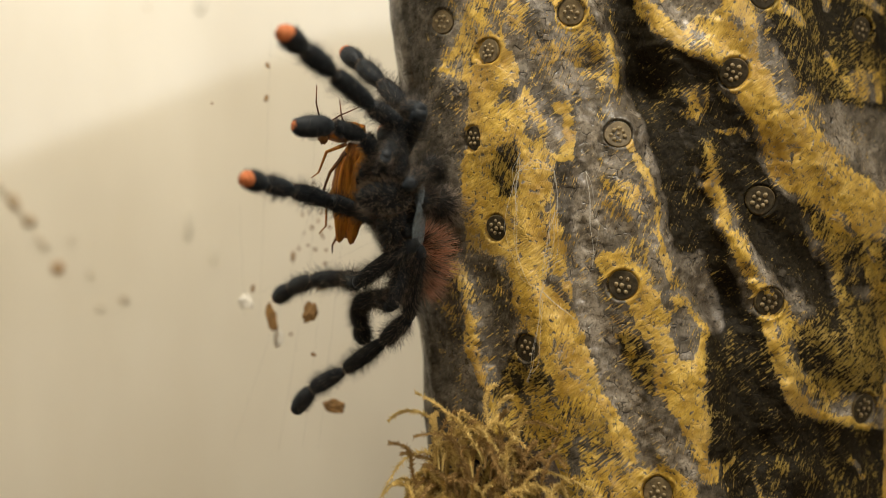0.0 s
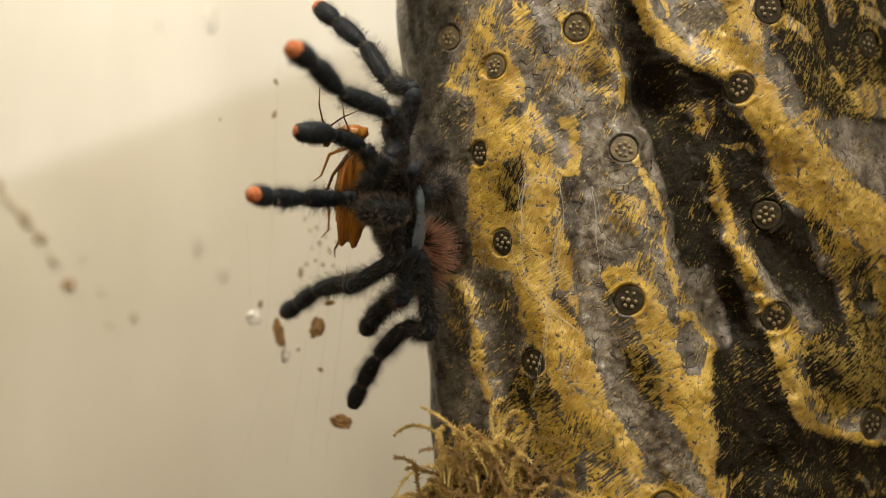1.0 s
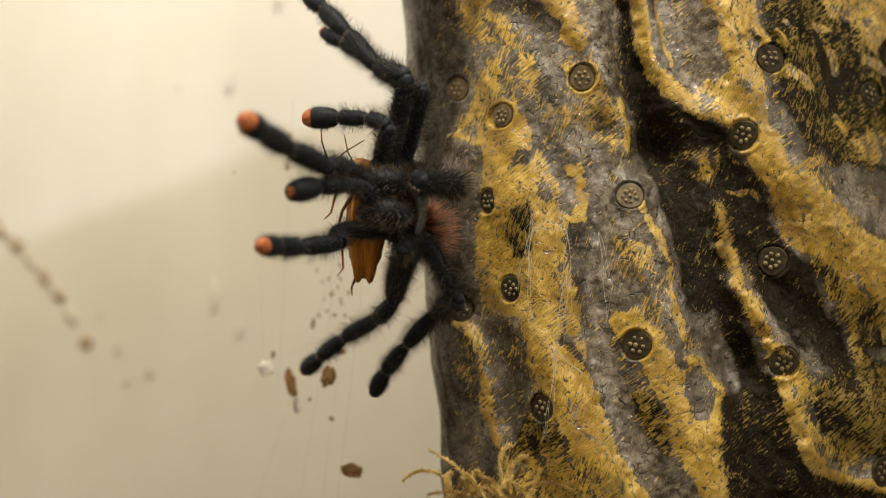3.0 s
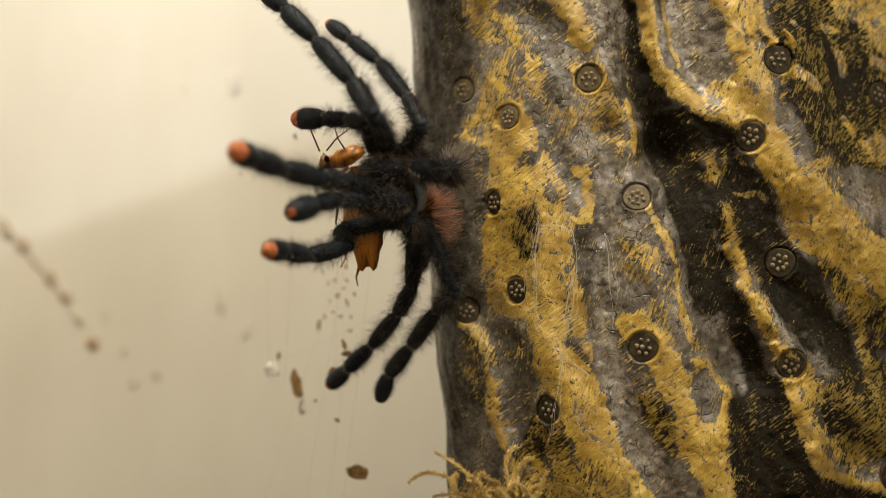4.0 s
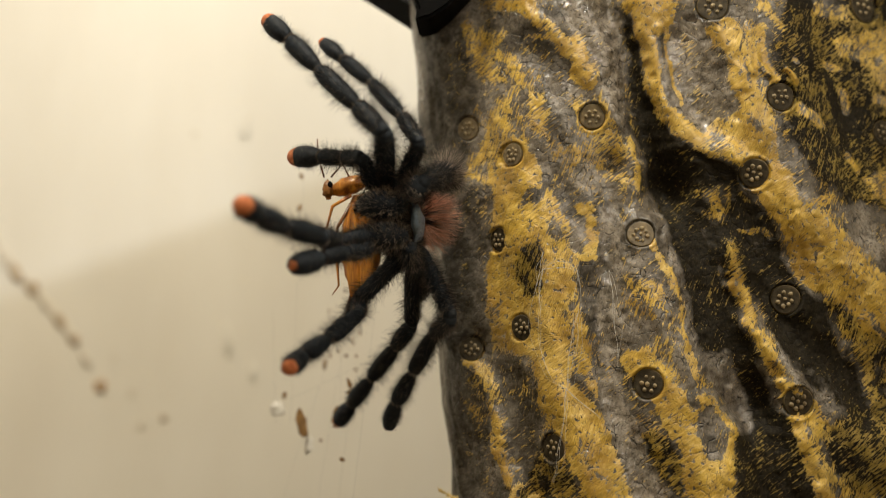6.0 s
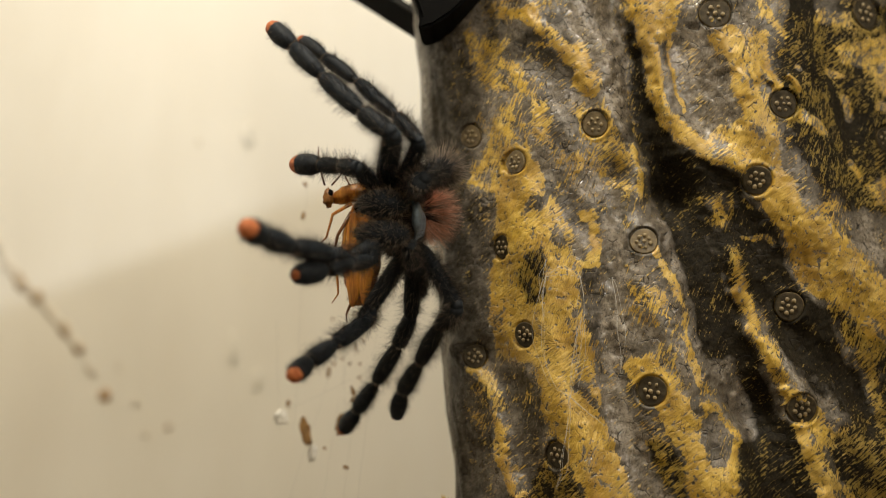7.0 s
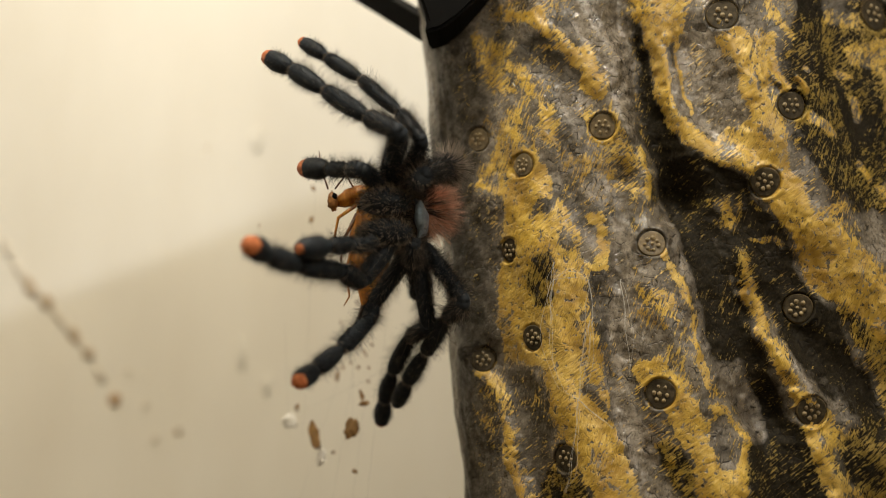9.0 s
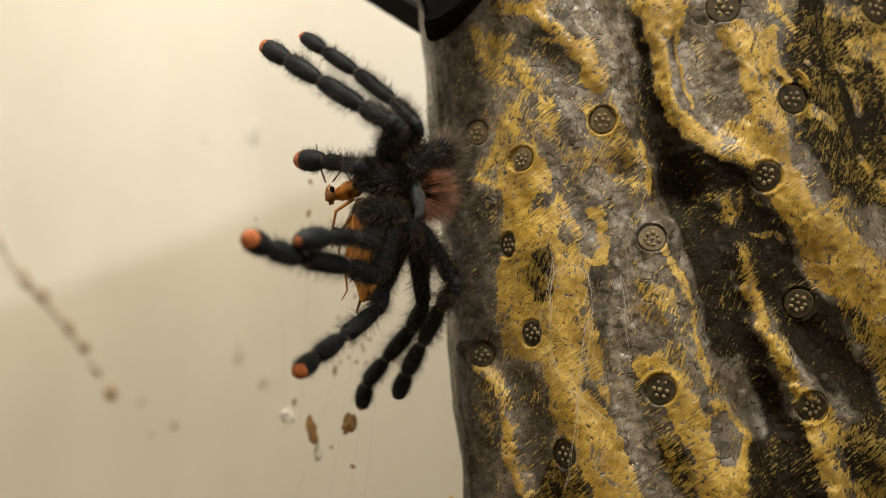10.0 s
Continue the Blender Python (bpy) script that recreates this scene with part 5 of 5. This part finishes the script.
def cockroach():
    top = thing("cockroach", "amber brown cockroach held in the spider's jaws", "cockroach")
    g = Geo()
    u = np.linspace(0, 1, 15)
    rad = 0.0042 * np.sin(np.clip(u * 0.93 + 0.05, 0, 1) * math.pi) ** 0.6 + 0.0003
    rad = rad * (1 + 0.06 * np.cos(u * 15 * math.pi))
    v, f = tube(np.stack([0 * u, 0 * u, -0.0225 * u + 0.004], 1), rad, 16, 0.6)
    g.add(v, f)
    part("abdomen", g.mesh("abdomen", [AMBER]), top, "ribbed amber abdomen")
    for s in (-1, 1):
        v, f = blob((0.0013 * s, -0.0022, -0.0085), (0.0019, 0.0005, 0.0105), 3 + s, 0.1, 14, 12)
        part("wing", mesh_of("wing", v, f, [AMBER]), top, "long glossy amber wing case")
    v, f = blob((-0.0026, 0, 0.0062), (0.0042, 0.0022, 0.0021), 6, 0.2)
    v[:, 2] += 0.25 * (v[:, 0] + 0.0026)
    part("thorax", mesh_of("thorax", v, f, [AMBER]), top, "red-brown shield")
    v, f = blob((-0.0072, -0.001, 0.0052), (0.0011, 0.0010, 0.0020), 7, 0.45)
    part("head", mesh_of("head", v, f, [AMBER_RED]), top)
    v, f = blob((-0.0066, -0.0018, 0.0062), (0.00055, 0.0004, 0.0008), 8, 0.15, 10, 8)
    part("eye", mesh_of("eye", v, f, [BLACK]), top)
    for a, b, c in (((-0.008, -0.001, 0.008), (-0.0092, -0.002, 0.0125), (-0.0094, -0.002, 0.0165)), ((-0.0065, -0.001, 0.008), (-0.0040, -0.002, 0.0105), (0.0000, -0.002, 0.0130)), ((-0.0020, -0.001, 0.0070), (-0.0036, -0.002, 0.0104), (-0.0043, -0.002, 0.0140))):
        v, f = tube([a, b, c], [0.00022, 0.00018, 0.00012], 5)
        part("antenna", mesh_of("antenna", v, f, [AMBER_DARK]), top)
    for k, (a, b, c, d) in enumerate((
        ((-0.002, -0.001, 0.004), (-0.0062, -0.001, 0.0015), (-0.0075, -0.001, -0.0035), (-0.0090, -0.001, -0.005)),
        ((-0.002, -0.001, 0.002), (-0.0050, -0.001, -0.003), (-0.0062, -0.001, -0.008), (-0.0058, -0.001, -0.0095)),
        ((-0.002, -0.001, -0.002), (-0.0052, -0.001, -0.010), (-0.0048, -0.001, -0.016), (-0.0062, -0.001, -0.018)),
        ((-0.001, -0.001, -0.016), (-0.0022, -0.001, -0.0185), (-0.0030, -0.001, -0.0205), (-0.0028, -0.001, -0.0225)))):
        v, f = tube([a, b, c, d], [0.0005, 0.00036, 0.00022, 0.00010], 6)
        part("leg", mesh_of("leg", v, f, [AMBER_DARK if k % 2 else AMBER]), top, "spiny brown leg")
    for ob in top.children:
        ob.data.transform(Matrix.Scale(1.14, 4))
    return top


ROACH = cockroach()

# ---- what moves ----
BODY_ROWS = (
    (0, -0.0095, 0.2840, 0.1300, -42),
    (0.5, -0.0103, 0.2840, 0.1302, -36),
    (1, -0.0109, 0.2840, 0.1317, -30),
    (1.5, -0.0118, 0.2840, 0.1354, -22),
    (2, -0.0118, 0.2840, 0.1388, -12),
    (2.5, -0.0120, 0.2840, 0.1419, -8),
    (4, -0.0140, 0.2840, 0.1483, -2),
    (4.5, -0.0149, 0.2840, 0.1485, 0),
    (5, -0.0154, 0.2840, 0.1491, 1),
    (5.5, -0.0155, 0.2840, 0.1488, 2),
    (7, -0.0162, 0.2840, 0.1516, 4),
    (7.5, -0.0166, 0.2840, 0.1519, 4),
    (8, -0.0170, 0.2840, 0.1521, 4),
    (8.5, -0.0168, 0.2840, 0.1525, 4),
    (9, -0.0173, 0.2840, 0.1529, 4),
    (9.5, -0.0179, 0.2840, 0.1555, 3),
    (10, -0.0179, 0.2840, 0.1566, 2),
)
ROACH_ROWS = (
    (0, -0.0219, 0.3020, 0.1419, 25, 8, 0),
    (1.5, -0.0231, 0.3020, 0.1459, 22, 8, 0),
    (2.5, -0.0226, 0.3000, 0.1470, 20, 5, 0),
    (4.5, -0.0265, 0.2980, 0.1532, 10, -6, 0),
    (5.5, -0.0266, 0.2980, 0.1540, 0, -2, 0),
    (7, -0.0275, 0.2970, 0.1536, 0, 0, 0),
    (8, -0.0278, 0.2970, 0.1539, 0, -3, 0),
    (10, -0.0280, 0.2970, 0.1545, 0, -4, 0),
)
LIMB_ROWS = {}


def limb_rows(limb_index, *rows):
    """The limb's number; seconds, then for each segment its heading (from -x towards +y) and rise, in degrees, in the spider's space."""
    LIMB_ROWS.setdefault(limb_index, []).extend(rows)


limb_rows(0,
    (0, -113, 1, 59, 48, 35, 61, 26, 59, 24, 57),
    (0.5, -97, 39, 50, 33, 6, 63, 10, 59, 5, 64),
    (1, -118, 47, 41, 36, 17, 63, 19, 51, 18, 50),
    (1.5, -124, 52, 44, 20, 36, 54, 32, 48, 30, 47),
    (2, -150, 68, 40, 14, 43, 52, 45, 55, 54, 62),
    (2.5, -154, 69, 43, 7, 48, 46, 44, 43, 44, 46),
    (4, -87, 8, 35, 54, 30, 47, 27, 44, 26, 43),
    (4.5, -88, 10, 44, 54, 34, 45, 31, 41, 30, 40),
    (5, -90, 20, 38, 47, 34, 43, 31, 41, 29, 38))
limb_rows(0,
    (5.5, -93, 23, 37, 44, 33, 41, 33, 42, 31, 40),
    (7, -101, 21, 32, 33, 34, 39, 34, 42, 31, 39),
    (7.5, -103, 23, 27, 26, 31, 36, 32, 41, 33, 44),
    (8, -104, 22, 29, 27, 32, 35, 32, 38, 31, 38),
    (8.5, -104, 20, 31, 28, 32, 33, 31, 34, 30, 33),
    (9, -104, 21, 34, 24, 35, 31, 34, 31, 31, 27),
    (9.5, -104, 12, 33, 28, 34, 32, 32, 30, 31, 30),
    (10, -103, 10, 35, 28, 35, 31, 34, 32, 33, 31))
limb_rows(1,
    (0, -100, -39, 113, 57, 107, 55, 95, 30, 86, 29),
    (0.5, -100, -31, 103, 51, 104, 51, 98, 31, 86, 23),
    (1, -101, -20, 96, 45, 101, 47, 96, 26, 88, 17),
    (1.5, -102, 23, 83, 27, 77, 50, 69, 55, 65, 56),
    (2, -124, 63, 50, 15, 41, 41, 39, 36, 38, 38),
    (2.5, -121, 64, 53, 3, 49, 37, 44, 30, 43, 33),
    (4, -106, 7, 60, 48, 51, 43, 43, 36, 41, 35),
    (4.5, -106, 9, 63, 44, 57, 43, 47, 34, 44, 31),
    (5, -108, 14, 64, 43, 57, 39, 47, 29, 46, 30))
limb_rows(1,
    (5.5, -108, 20, 61, 42, 55, 39, 48, 35, 46, 35),
    (7, -108, 19, 44, 41, 39, 37, 36, 35, 34, 34),
    (7.5, -108, 19, 42, 40, 39, 38, 35, 35, 33, 33),
    (8, -109, 18, 43, 42, 39, 38, 36, 36, 33, 31),
    (8.5, -108, 16, 41, 42, 37, 38, 34, 35, 32, 33),
    (9, -108, 19, 44, 43, 39, 37, 35, 32, 33, 31),
    (9.5, -108, 13, 45, 42, 39, 36, 36, 33, 35, 34),
    (10, -107, 13, 47, 39, 42, 35, 39, 33, 38, 32))
limb_rows(2,
    (0, -97, -41, -107, -21, 106, 65, 63, 69),
    (0.5, -96, -37, -112, -2, 101, 58, 66, 64),
    (1, -94, -35, -121, 23, 110, 56, 59, 62),
    (1.5, -93, -31, -130, 54, 113, 62, 99, 62),
    (2, -138, 54, 11, 37, 8, 11, 8, 10),
    (2.5, -129, 47, 25, 27, 16, 8, 16, 5),
    (4, -81, 26, 46, 18, 34, 9, 32, 7),
    (4.5, -87, 28, 47, 16, 35, 10, 34, 5),
    (5, -79, 36, 47, 5, 32, 5, 30, 5))
limb_rows(2,
    (5.5, -80, 37, 46, 3, 33, 8, 31, 4),
    (7, -75, 16, 51, 8, 40, 8, 38, 6),
    (7.5, -76, 13, 51, 9, 41, 8, 39, 7),
    (8, -79, 11, 49, 9, 42, 9, 41, 8),
    (8.5, -77, 11, 53, 6, 41, 8, 38, 8),
    (9, -79, 12, 56, 4, 41, 7, 37, 7),
    (9.5, -81, -5, 55, 11, 41, 9, 38, 8),
    (10, -81, -13, 53, 15, 40, 11, 37, 9))
limb_rows(3,
    (0, -103, -43, 131, 40, 111, 37, 102, 28, 82, 23),
    (0.5, -102, -35, 125, 43, 113, 39, 98, 23, 89, 18),
    (1, -105, -27, 115, 41, 114, 39, 98, 25, 85, 12),
    (1.5, -110, -22, 108, 30, 112, 29, 96, 18, 83, 7),
    (2, -100, -22, -96, -21, 129, 1, 122, 21, 65, -13),
    (2.5, -101, -17, -98, -17, 130, 9, 118, 15, 66, -15),
    (4, -101, -13, -100, -14, 123, 1, 119, 14, 71, -20),
    (4.5, -101, -10, -101, -10, 121, 6, 116, 15, 70, -18),
    (5, -101, -8, -103, -8, 120, 11, 115, 13, 73, -20))
limb_rows(3,
    (5.5, -101, -3, -109, 1, 114, 18, 114, 14, 74, -18),
    (7, -100, -2, -111, 6, 109, 19, 112, 15, 79, -19),
    (7.5, -100, -2, -112, 7, 109, 19, 112, 17, 78, -17),
    (8, -100, -2, -112, 9, 108, 20, 112, 17, 80, -18),
    (8.5, -100, -1, -107, 7, 110, 17, 114, 10, 80, -18),
    (9, -100, -1, -110, 10, 110, 18, 114, 11, 77, -20),
    (9.5, -101, -3, -107, 2, 114, 17, 112, 12, 78, -20),
    (10, -101, -4, -106, 0, 113, 19, 113, 16, 77, -18))
limb_rows(4,
    (0, -91, 44, -49, -6, -54, -7, -57, -13, -60, -17),
    (0.5, -92, 48, -53, -4, -59, 0, -53, -13, -63, -11),
    (1, -95, 55, -74, 3, -39, -6, -63, 2, -57, -9),
    (1.5, -84, 42, -61, -13, -53, -7, -66, -2, -73, -2),
    (2, -67, 43, -63, -15, -60, 5, -67, 4, -72, 4),
    (2.5, -48, 33, -69, -19, -59, 7, -67, 6, -72, 6),
    (4, -43, 7, -79, -9, -60, 0, -66, 2, -70, 2),
    (4.5, -45, 0, -77, -4, -63, 5, -69, 8, -74, 9),
    (5, -46, -2, -78, 2, -63, 3, -68, 6, -73, 7))
limb_rows(4,
    (5.5, -46, -5, -78, 4, -63, 5, -70, 9, -75, 11),
    (7, -52, -28, -74, 10, -60, 4, -67, 8, -71, 11),
    (7.5, -53, -33, -72, 9, -59, 2, -65, 7, -70, 10),
    (8, -55, -36, -70, 7, -58, 1, -65, 8, -71, 13),
    (8.5, -51, -45, -68, 14, -55, 4, -62, 11, -67, 12),
    (9, -52, -46, -68, 14, -55, 3, -62, 10, -68, 14),
    (9.5, -48, -66, -53, 20, -49, 5, -56, 10, -63, 14),
    (10, -54, -68, -52, 14, -49, 4, -57, 8, -64, 13))
limb_rows(5,
    (0, -95, 57, -60, 18, -29, -6, -18, -21),
    (0.5, -92, 63, -61, 24, -34, 0, -22, -18),
    (1, -93, 69, -61, 29, -34, 3, -25, -14),
    (1.5, -120, 74, -45, 25, -24, -7, -21, -22),
    (2, -90, 63, -41, 7, -32, -12, -33, -28),
    (2.5, -81, 38, -54, -8, -45, -10, -48, -19),
    (4, -73, -2, -56, -7, -57, -14, -60, -20),
    (4.5, -77, -4, -64, -4, -56, -10, -58, -17),
    (5, -74, -10, -72, -7, -55, -11, -54, -15))
limb_rows(5,
    (5.5, -77, -11, -71, -6, -55, -12, -54, -15),
    (7, -87, -31, -61, -5, -50, -13, -52, -10),
    (7.5, -91, -37, -59, -11, -48, -16, -51, -5),
    (8, -90, -30, -61, -9, -51, -13, -53, -12),
    (8.5, -84, -15, -67, -2, -55, -8, -56, -10),
    (9, -82, -14, -71, -3, -55, -6, -55, -7),
    (9.5, -88, -34, -65, 7, -52, -4, -52, -9),
    (10, -93, -41, -62, 9, -50, -3, -50, -11))
limb_rows(6,
    (0, 22, 39, -50, -21, -53, -27, -57, -31, -60, -33),
    (0.5, 24, 47, -52, -18, -50, -26, -54, -29, -58, -30),
    (1, 30, 52, -43, -22, -48, -26, -54, -27, -60, -25),
    (1.5, 11, 33, -73, -47, -56, -21, -65, -21, -68, -18),
    (2, 12, 27, -81, -43, -58, -16, -67, -17, -68, -14),
    (2.5, 10, 8, -96, -29, -58, -13, -70, -13, -70, -11),
    (4, 15, -8, -113, -31, -53, -15, -71, 0, -68, -5),
    (4.5, 12, -9, -121, -25, -55, -16, -71, -1, -71, -2),
    (5, 10, -22, -122, -16, -60, -15, -67, -5, -69, -5))
limb_rows(6,
    (5.5, 12, -38, -103, -16, -63, -29, -69, -18, -72, -19),
    (7, 20, -53, -94, -17, -60, -23, -65, -19, -70, -22),
    (7.5, 24, -51, -91, -20, -60, -26, -65, -22, -69, -21),
    (8, 19, -52, -94, -17, -61, -25, -67, -23, -72, -24),
    (8.5, 25, -52, -92, -19, -60, -26, -65, -23, -68, -20),
    (9, 24, -51, -92, -21, -63, -30, -65, -23, -67, -18),
    (9.5, 44, -53, -85, -31, -55, -26, -61, -25, -67, -26),
    (10, 48, -54, -85, -33, -55, -29, -60, -25, -65, -25))
limb_rows(7,
    (0, 42, -5, 63, 47, 40, 26, 50, 22, 55, 11),
    (0.5, 38, -9, 68, 48, 44, 15, 55, 13, 57, 6),
    (1, 32, -14, 85, 40, 44, 10, 60, 7, 55, 4),
    (1.5, 54, -35, 48, 33, 48, 6, 51, 2, 54, -6),
    (2, 44, -44, 62, 7, 42, 2, 55, -17, 53, -18),
    (2.5, 46, -49, 63, -5, 42, -7, 49, -16, 50, -22),
    (4, 81, -49, 57, -42, 47, -36, 42, -32, 41, -32),
    (4.5, 83, -63, 55, -30, 50, -34, 45, -30, 47, -35),
    (5, 86, -55, 49, -40, 44, -35, 45, -38, 46, -41))
limb_rows(7,
    (5.5, 82, -67, 54, -28, 48, -35, 49, -36, 49, -40),
    (7, 79, -56, 54, -49, 47, -46, 44, -44, 43, -44),
    (7.5, 88, -71, 50, -27, 48, -37, 53, -42, 61, -49),
    (8, 111, -77, 54, -12, 58, -42, 59, -41, 67, -47),
    (8.5, 119, -78, 56, -14, 59, -42, 66, -44, 75, -49),
    (9, 118, -78, 55, -15, 58, -42, 68, -45, 76, -49),
    (9.5, 104, -71, 61, -31, 50, -39, 60, -45, 69, -51),
    (10, 102, -68, 65, -34, 48, -35, 49, -35, 69, -51))
limb_rows(8,
    (0, 81, -18, 50, -9, 44, -6, 40, -3, 55, -15),
    (0.5, 118, -45, 40, 16, 60, -11, 52, -5, 64, -14),
    (1, 109, -65, 38, 33, 59, -9, 66, -15, 70, -18),
    (1.5, 156, -56, 40, 11, 56, -16, 58, -19, 66, -26),
    (2, -167, -57, 48, 4, 55, -19, 60, -27, 68, -33),
    (2.5, -161, -59, 48, -1, 52, -23, 55, -29, 59, -34),
    (4, -158, -63, 57, -24, 51, -38, 49, -37, 63, -49),
    (4.5, -149, -62, 60, -26, 52, -41, 49, -39, 66, -51),
    (5, -148, -62, 55, -25, 51, -42, 54, -45, 66, -52))
limb_rows(8,
    (5.5, -139, -61, 59, -22, 55, -44, 55, -45, 62, -50),
    (7, -137, -49, 57, -24, 57, -42, 55, -42, 69, -51),
    (7.5, -137, -44, 56, -20, 56, -38, 55, -40, 64, -47),
    (8, -137, -42, 58, -20, 57, -37, 57, -40, 56, -41),
    (8.5, -141, -46, 56, -21, 55, -40, 54, -42, 56, -45),
    (9, -138, -45, 57, -21, 56, -39, 54, -41, 57, -45),
    (9.5, -139, -48, 59, -23, 59, -41, 56, -42, 58, -44),
    (10, -137, -50, 62, -23, 60, -40, 58, -41, 63, -45))
limb_rows(9,
    (0, 63, -56, 42, 54, 48, 19, 95, -2, 95, -3),
    (0.5, 55, -72, 54, 45, 51, 17, 84, -4, 87, -7),
    (1, -72, -82, 71, 31, 65, 10, 68, 4, 74, -2),
    (1.5, -86, -70, 77, 16, 68, -3, 63, -1, 76, -11),
    (2, -85, -34, 76, 2, 70, 0, 72, 1, 85, -9),
    (2.5, -82, -37, 73, -3, 72, -14, 80, -18, 91, -20),
    (4, -94, -12, 94, -35, 96, -8, 85, -14, 83, -14),
    (4.5, -94, -10, 89, -39, 95, -10, 84, -16, 83, -17),
    (5, -95, -9, 96, -41, 96, -11, 85, -17, 82, -18))
limb_rows(9,
    (5.5, -95, -8, 97, -43, 97, -10, 85, -18, 82, -18),
    (7, -94, -6, 96, -48, 97, -10, 84, -19, 82, -19),
    (7.5, -95, -7, 93, -47, 96, -13, 86, -20, 81, -20),
    (8, -94, -5, 101, -48, 96, -8, 82, -18, 82, -17),
    (8.5, -95, -7, 90, -47, 96, -13, 85, -20, 81, -20),
    (9, -95, -7, 82, -47, 96, -13, 85, -19, 81, -20),
    (9.5, -95, -8, 90, -46, 96, -10, 85, -18, 81, -18),
    (10, -95, -9, 98, -44, 97, -10, 86, -17, 81, -18))


def heading(az, el):
    a, e = radians(az), radians(el)
    return Vector((-math.cos(e) * math.cos(a), math.cos(e) * math.sin(a), math.sin(e)))


def between(rows, t):
    """The two rows round t and the share of the second."""
    for a, b in zip(rows[:-1], rows[1:]):
        if t <= b[0] + 1e-6:
            return a, b, (t - a[0]) / (b[0] - a[0])
    return rows[-1], rows[-1], 0.0


def motions():
    times = [0.25 * i for i in range(41)]
    walk(SPIDER, [(t, pose(x, y, z, tilt)) for t, x, y, z, tilt in BODY_ROWS])
    walk(BELLY, [(t, pose(0, 0, dz / 1000)) for t, dz in ((0, -1), (1, -1), (2, -2), (2.5, -3), (4, -4), (5, -1), (5.5, 1.5), (7.5, 3.5), (9, 4), (10, 3.7))])
    walk(ROACH, [(t, pose(x, y, z, rx, ry, rz)) for t, x, y, z, rx, ry, rz in ROACH_ROWS])
    for (chain, hip, lengths), rows in zip(LEG_CHAINS, LIMB_ROWS.values()):
        n = len(chain)
        mean = [sum((heading(*r[1 + 2 * i:3 + 2 * i]) for r in rows), Vector()).normalized() for i in range(n)]
        rest = [m.to_track_quat("Z", "Y") for m in mean]
        keys = [[] for _ in chain]
        for t in times:
            a, b, s = between(rows, t)
            at, first = hip.copy(), None
            for i in range(n):
                d = (heading(*a[1 + 2 * i:3 + 2 * i]) * (1 - s) + heading(*b[1 + 2 * i:3 + 2 * i]) * s).normalized()
                q = mean[i].rotation_difference(d) @ rest[i]
                m = Matrix.Translation(at) @ q.to_matrix().to_4x4()
                at = at + d * lengths[i]
                if first is None:
                    first = m
                    keys[i].append((t, m))
                else:
                    keys[i].append((t, first.inverted() @ m))
        for ob, k in zip(chain, keys):
            walk(ob, k)


motions()
